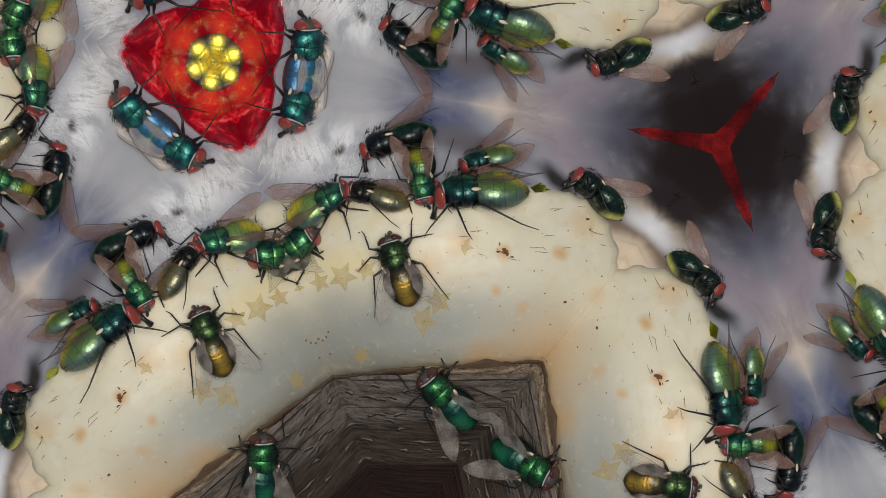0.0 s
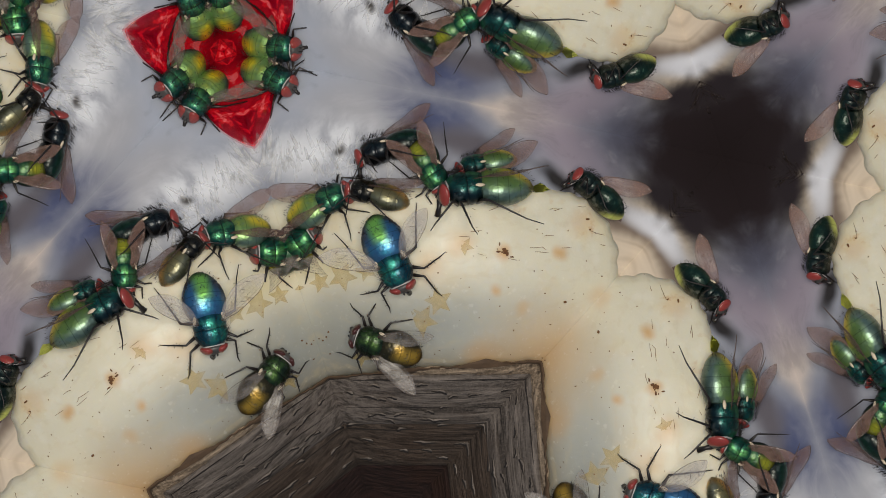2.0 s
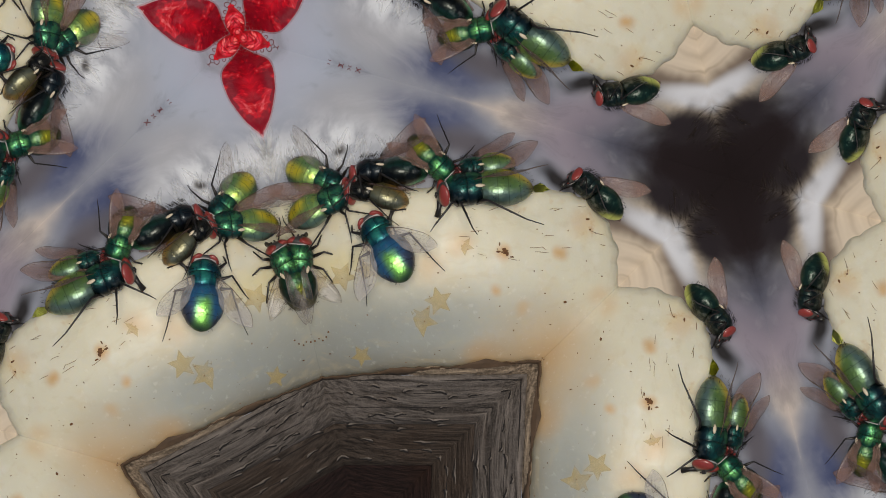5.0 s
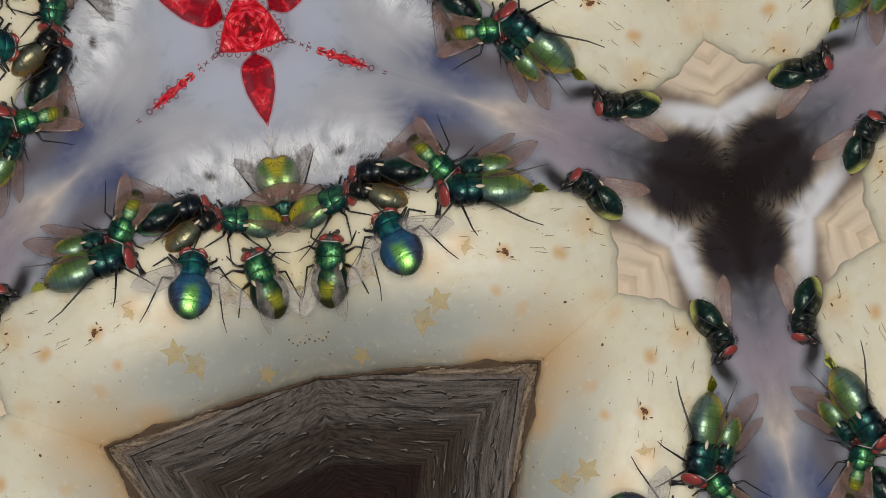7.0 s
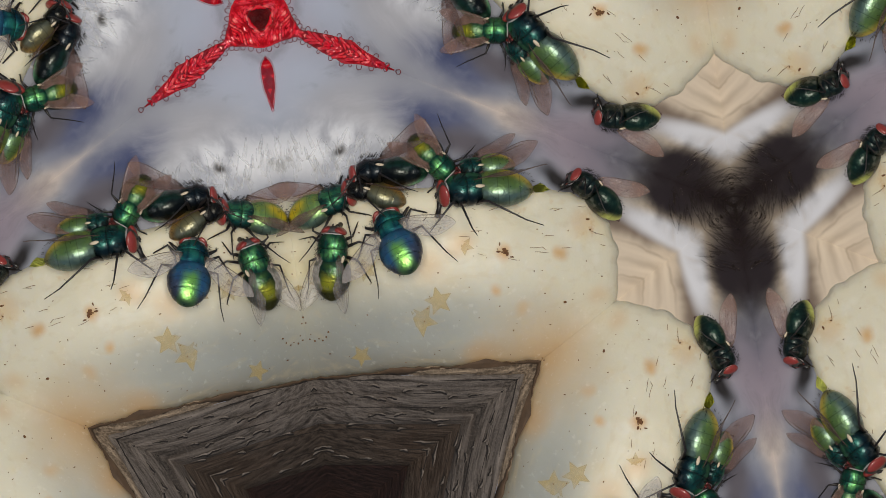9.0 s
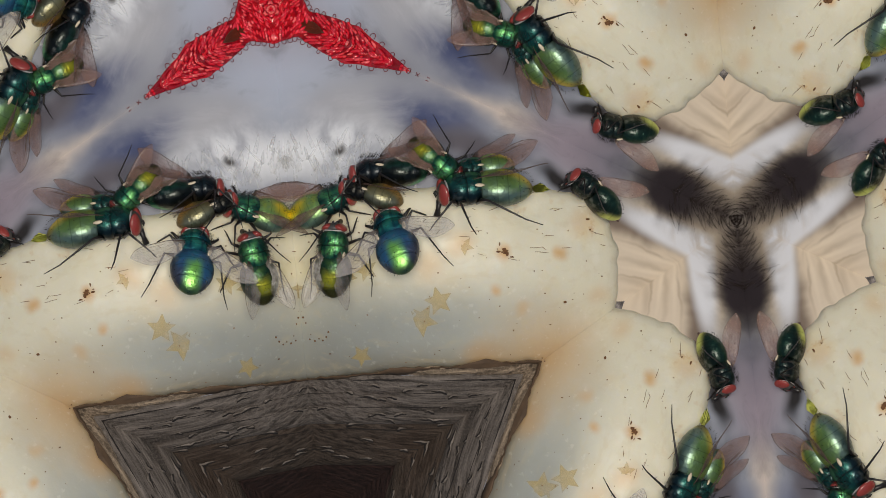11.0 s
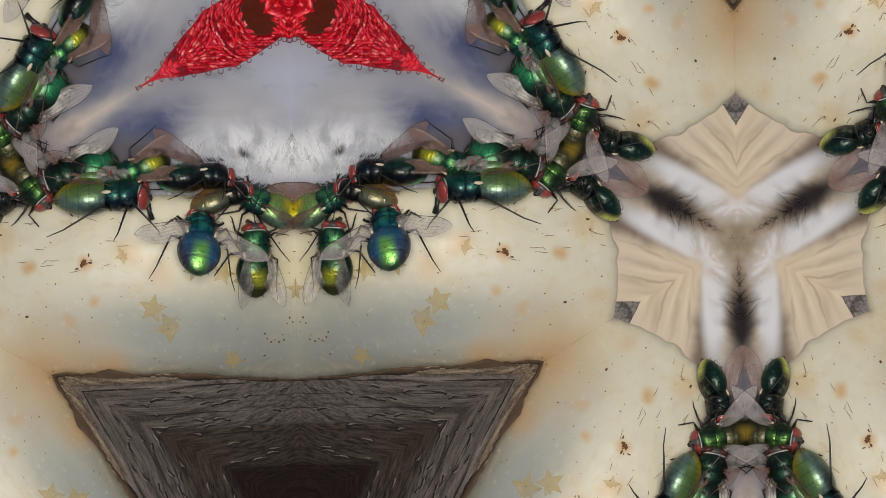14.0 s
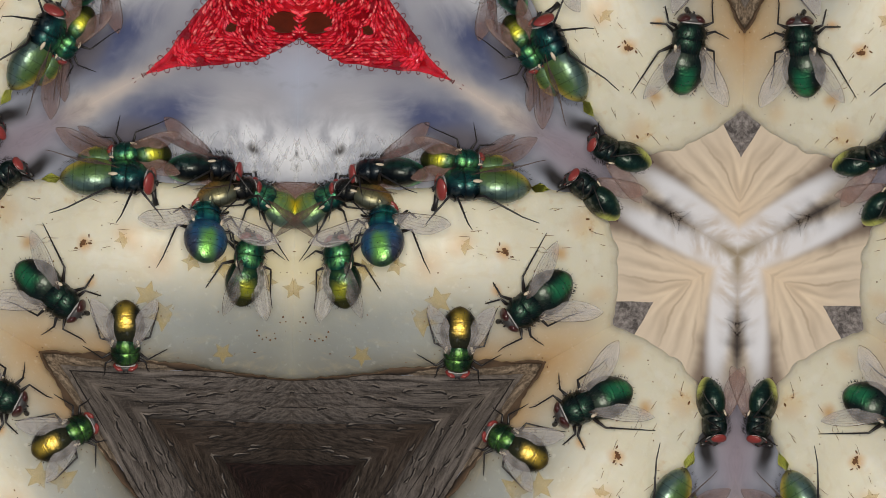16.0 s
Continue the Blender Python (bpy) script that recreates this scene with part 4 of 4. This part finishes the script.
def build_flies():
    made = {}
    for hue, wings, scale, label, path, beat in SWARM:
        key = (hue, wings)
        first = key not in made
        if first:
            made[key] = build_fly(hue, wings, 1 if len(path) > 6 else 0)
        src = made[key]
        for w in WORDS:
            o = src if first and not w else copy_thing(src, Matrix.Identity(4))
            tagged(o, label, "fly", "green bottle flies")
            o.scale = (-scale if len(w) % 2 else scale, scale, scale)
            MOVES.append((o, w, (path, scale, beat), None))


def blend(rows, t):
    for a, b in zip(rows, rows[1:]):
        if a[0] <= t <= b[0]:
            f = (t - a[0]) / (b[0] - a[0])
            f = f * f * (3 - 2 * f) if b[0] - a[0] > 0.5 else f
            return [p + (q - p) * f for p, q in zip(a, b)]
    return rows[-1]


def motions():
    """Every thing rides on its panel; the flies also walk on theirs."""
    for ob, word, what, times in MOVES:
        if times:
            walk(ob, [(t, carry(word, what, t)) for t in times])
            continue
        rows, scale, beat = what
        keys = sorted({round(t, 2) for t in STEPS} | {r[0] for r in rows})
        if not word:
            keys = [r[0] for r in rows]
        out = []
        for t in keys:
            _, x, y, a, lift, roll, pitch = blend(rows, t)
            out.append((t, carry(word, stand(x, y, a, roll, pitch, scale, lift * 0.001), t)))
        walk(ob, out)
        for wing in [c for c in ob.children if c.data and c.data.name in ROOTS]:
            side = ROOTS[wing.data.name]
            root = Vector((0.00075, side * 0.00115, 0.00125))
            walk(wing, [(t, Matrix.Translation(root) @ pose(0, 0, 0, twist, up, -side * yaw) @ Matrix.Translation(-root)) for t, yaw, up, twist in beat])
        legs = [c for c in ob.children if c.data and c.data.name in HIPS]
        steps = [(0.0, 0.0)]
        for a, b in zip(rows, rows[1:]):
            span, way = b[0] - a[0], math.hypot(b[1] - a[1], b[2] - a[2])
            if span < 2.5 and way > 4 and b[4] >= 0:
                n = max(2, min(8, round(span / 0.1), round(way / 12)))
                steps += [(a[0] + span * (i + 0.5) / n, (-1) ** i) for i in range(n)]
                steps.append((b[0], 0.0))
        if len(steps) < 3:
            continue
        steps = sorted({round(t, 2): v for t, v in steps + [(16.0, 0.0)]}.items())
        for leg in legs:
            hip, sign = HIPS[leg.data.name]
            walk(leg, [(t, Matrix.Translation(hip) @ pose(0, 0, 0, 0, 0, 13 * v * sign) @ Matrix.Translation(-hip)) for t, v in steps])


build_ground()
build_backdrop()
build_wood()
build_slab()
build_chip()
build_fluff()
soft_fruit("red_drop_fruit", ((448, 258), (474, 212), (484, 165), (484, 140), (480, 116), (470, 102), (448, 92), (420, 78), (396, 66), (350, 80), (335, 170), (386, 222), (420, 246)), 0.0013, 75, M_RED, 0, "glossy red translucent drop shaped fruit", rind=1.05)
soft_fruit("red_beaded_fruit", ((440, 87), (470, 82), (503, 69), (526, 64), (550, 80), (600, 107), (640, 115), (700, 123), (745, 127), (797, 140), (830, 138), (760, 60), (640, -20), (520, -70), (420, -40), (400, 20), (415, 66)), 0.0005, 40, M_RED_ROUGH, 1250, "bright red fruit covered in tiny beads", ((558, 38, 25), (655, 50, 14), (450, 36, 21)))
soft_fruit("red_stalk", ((1108, 224), (1160, 245), (1220, 258), (1305, 276), (1320, 245), (1220, 212), (1130, 210)), 0.0002, 20, M_RED_DIM, 60, "thin dark red stalk")
build_flies()
motions()
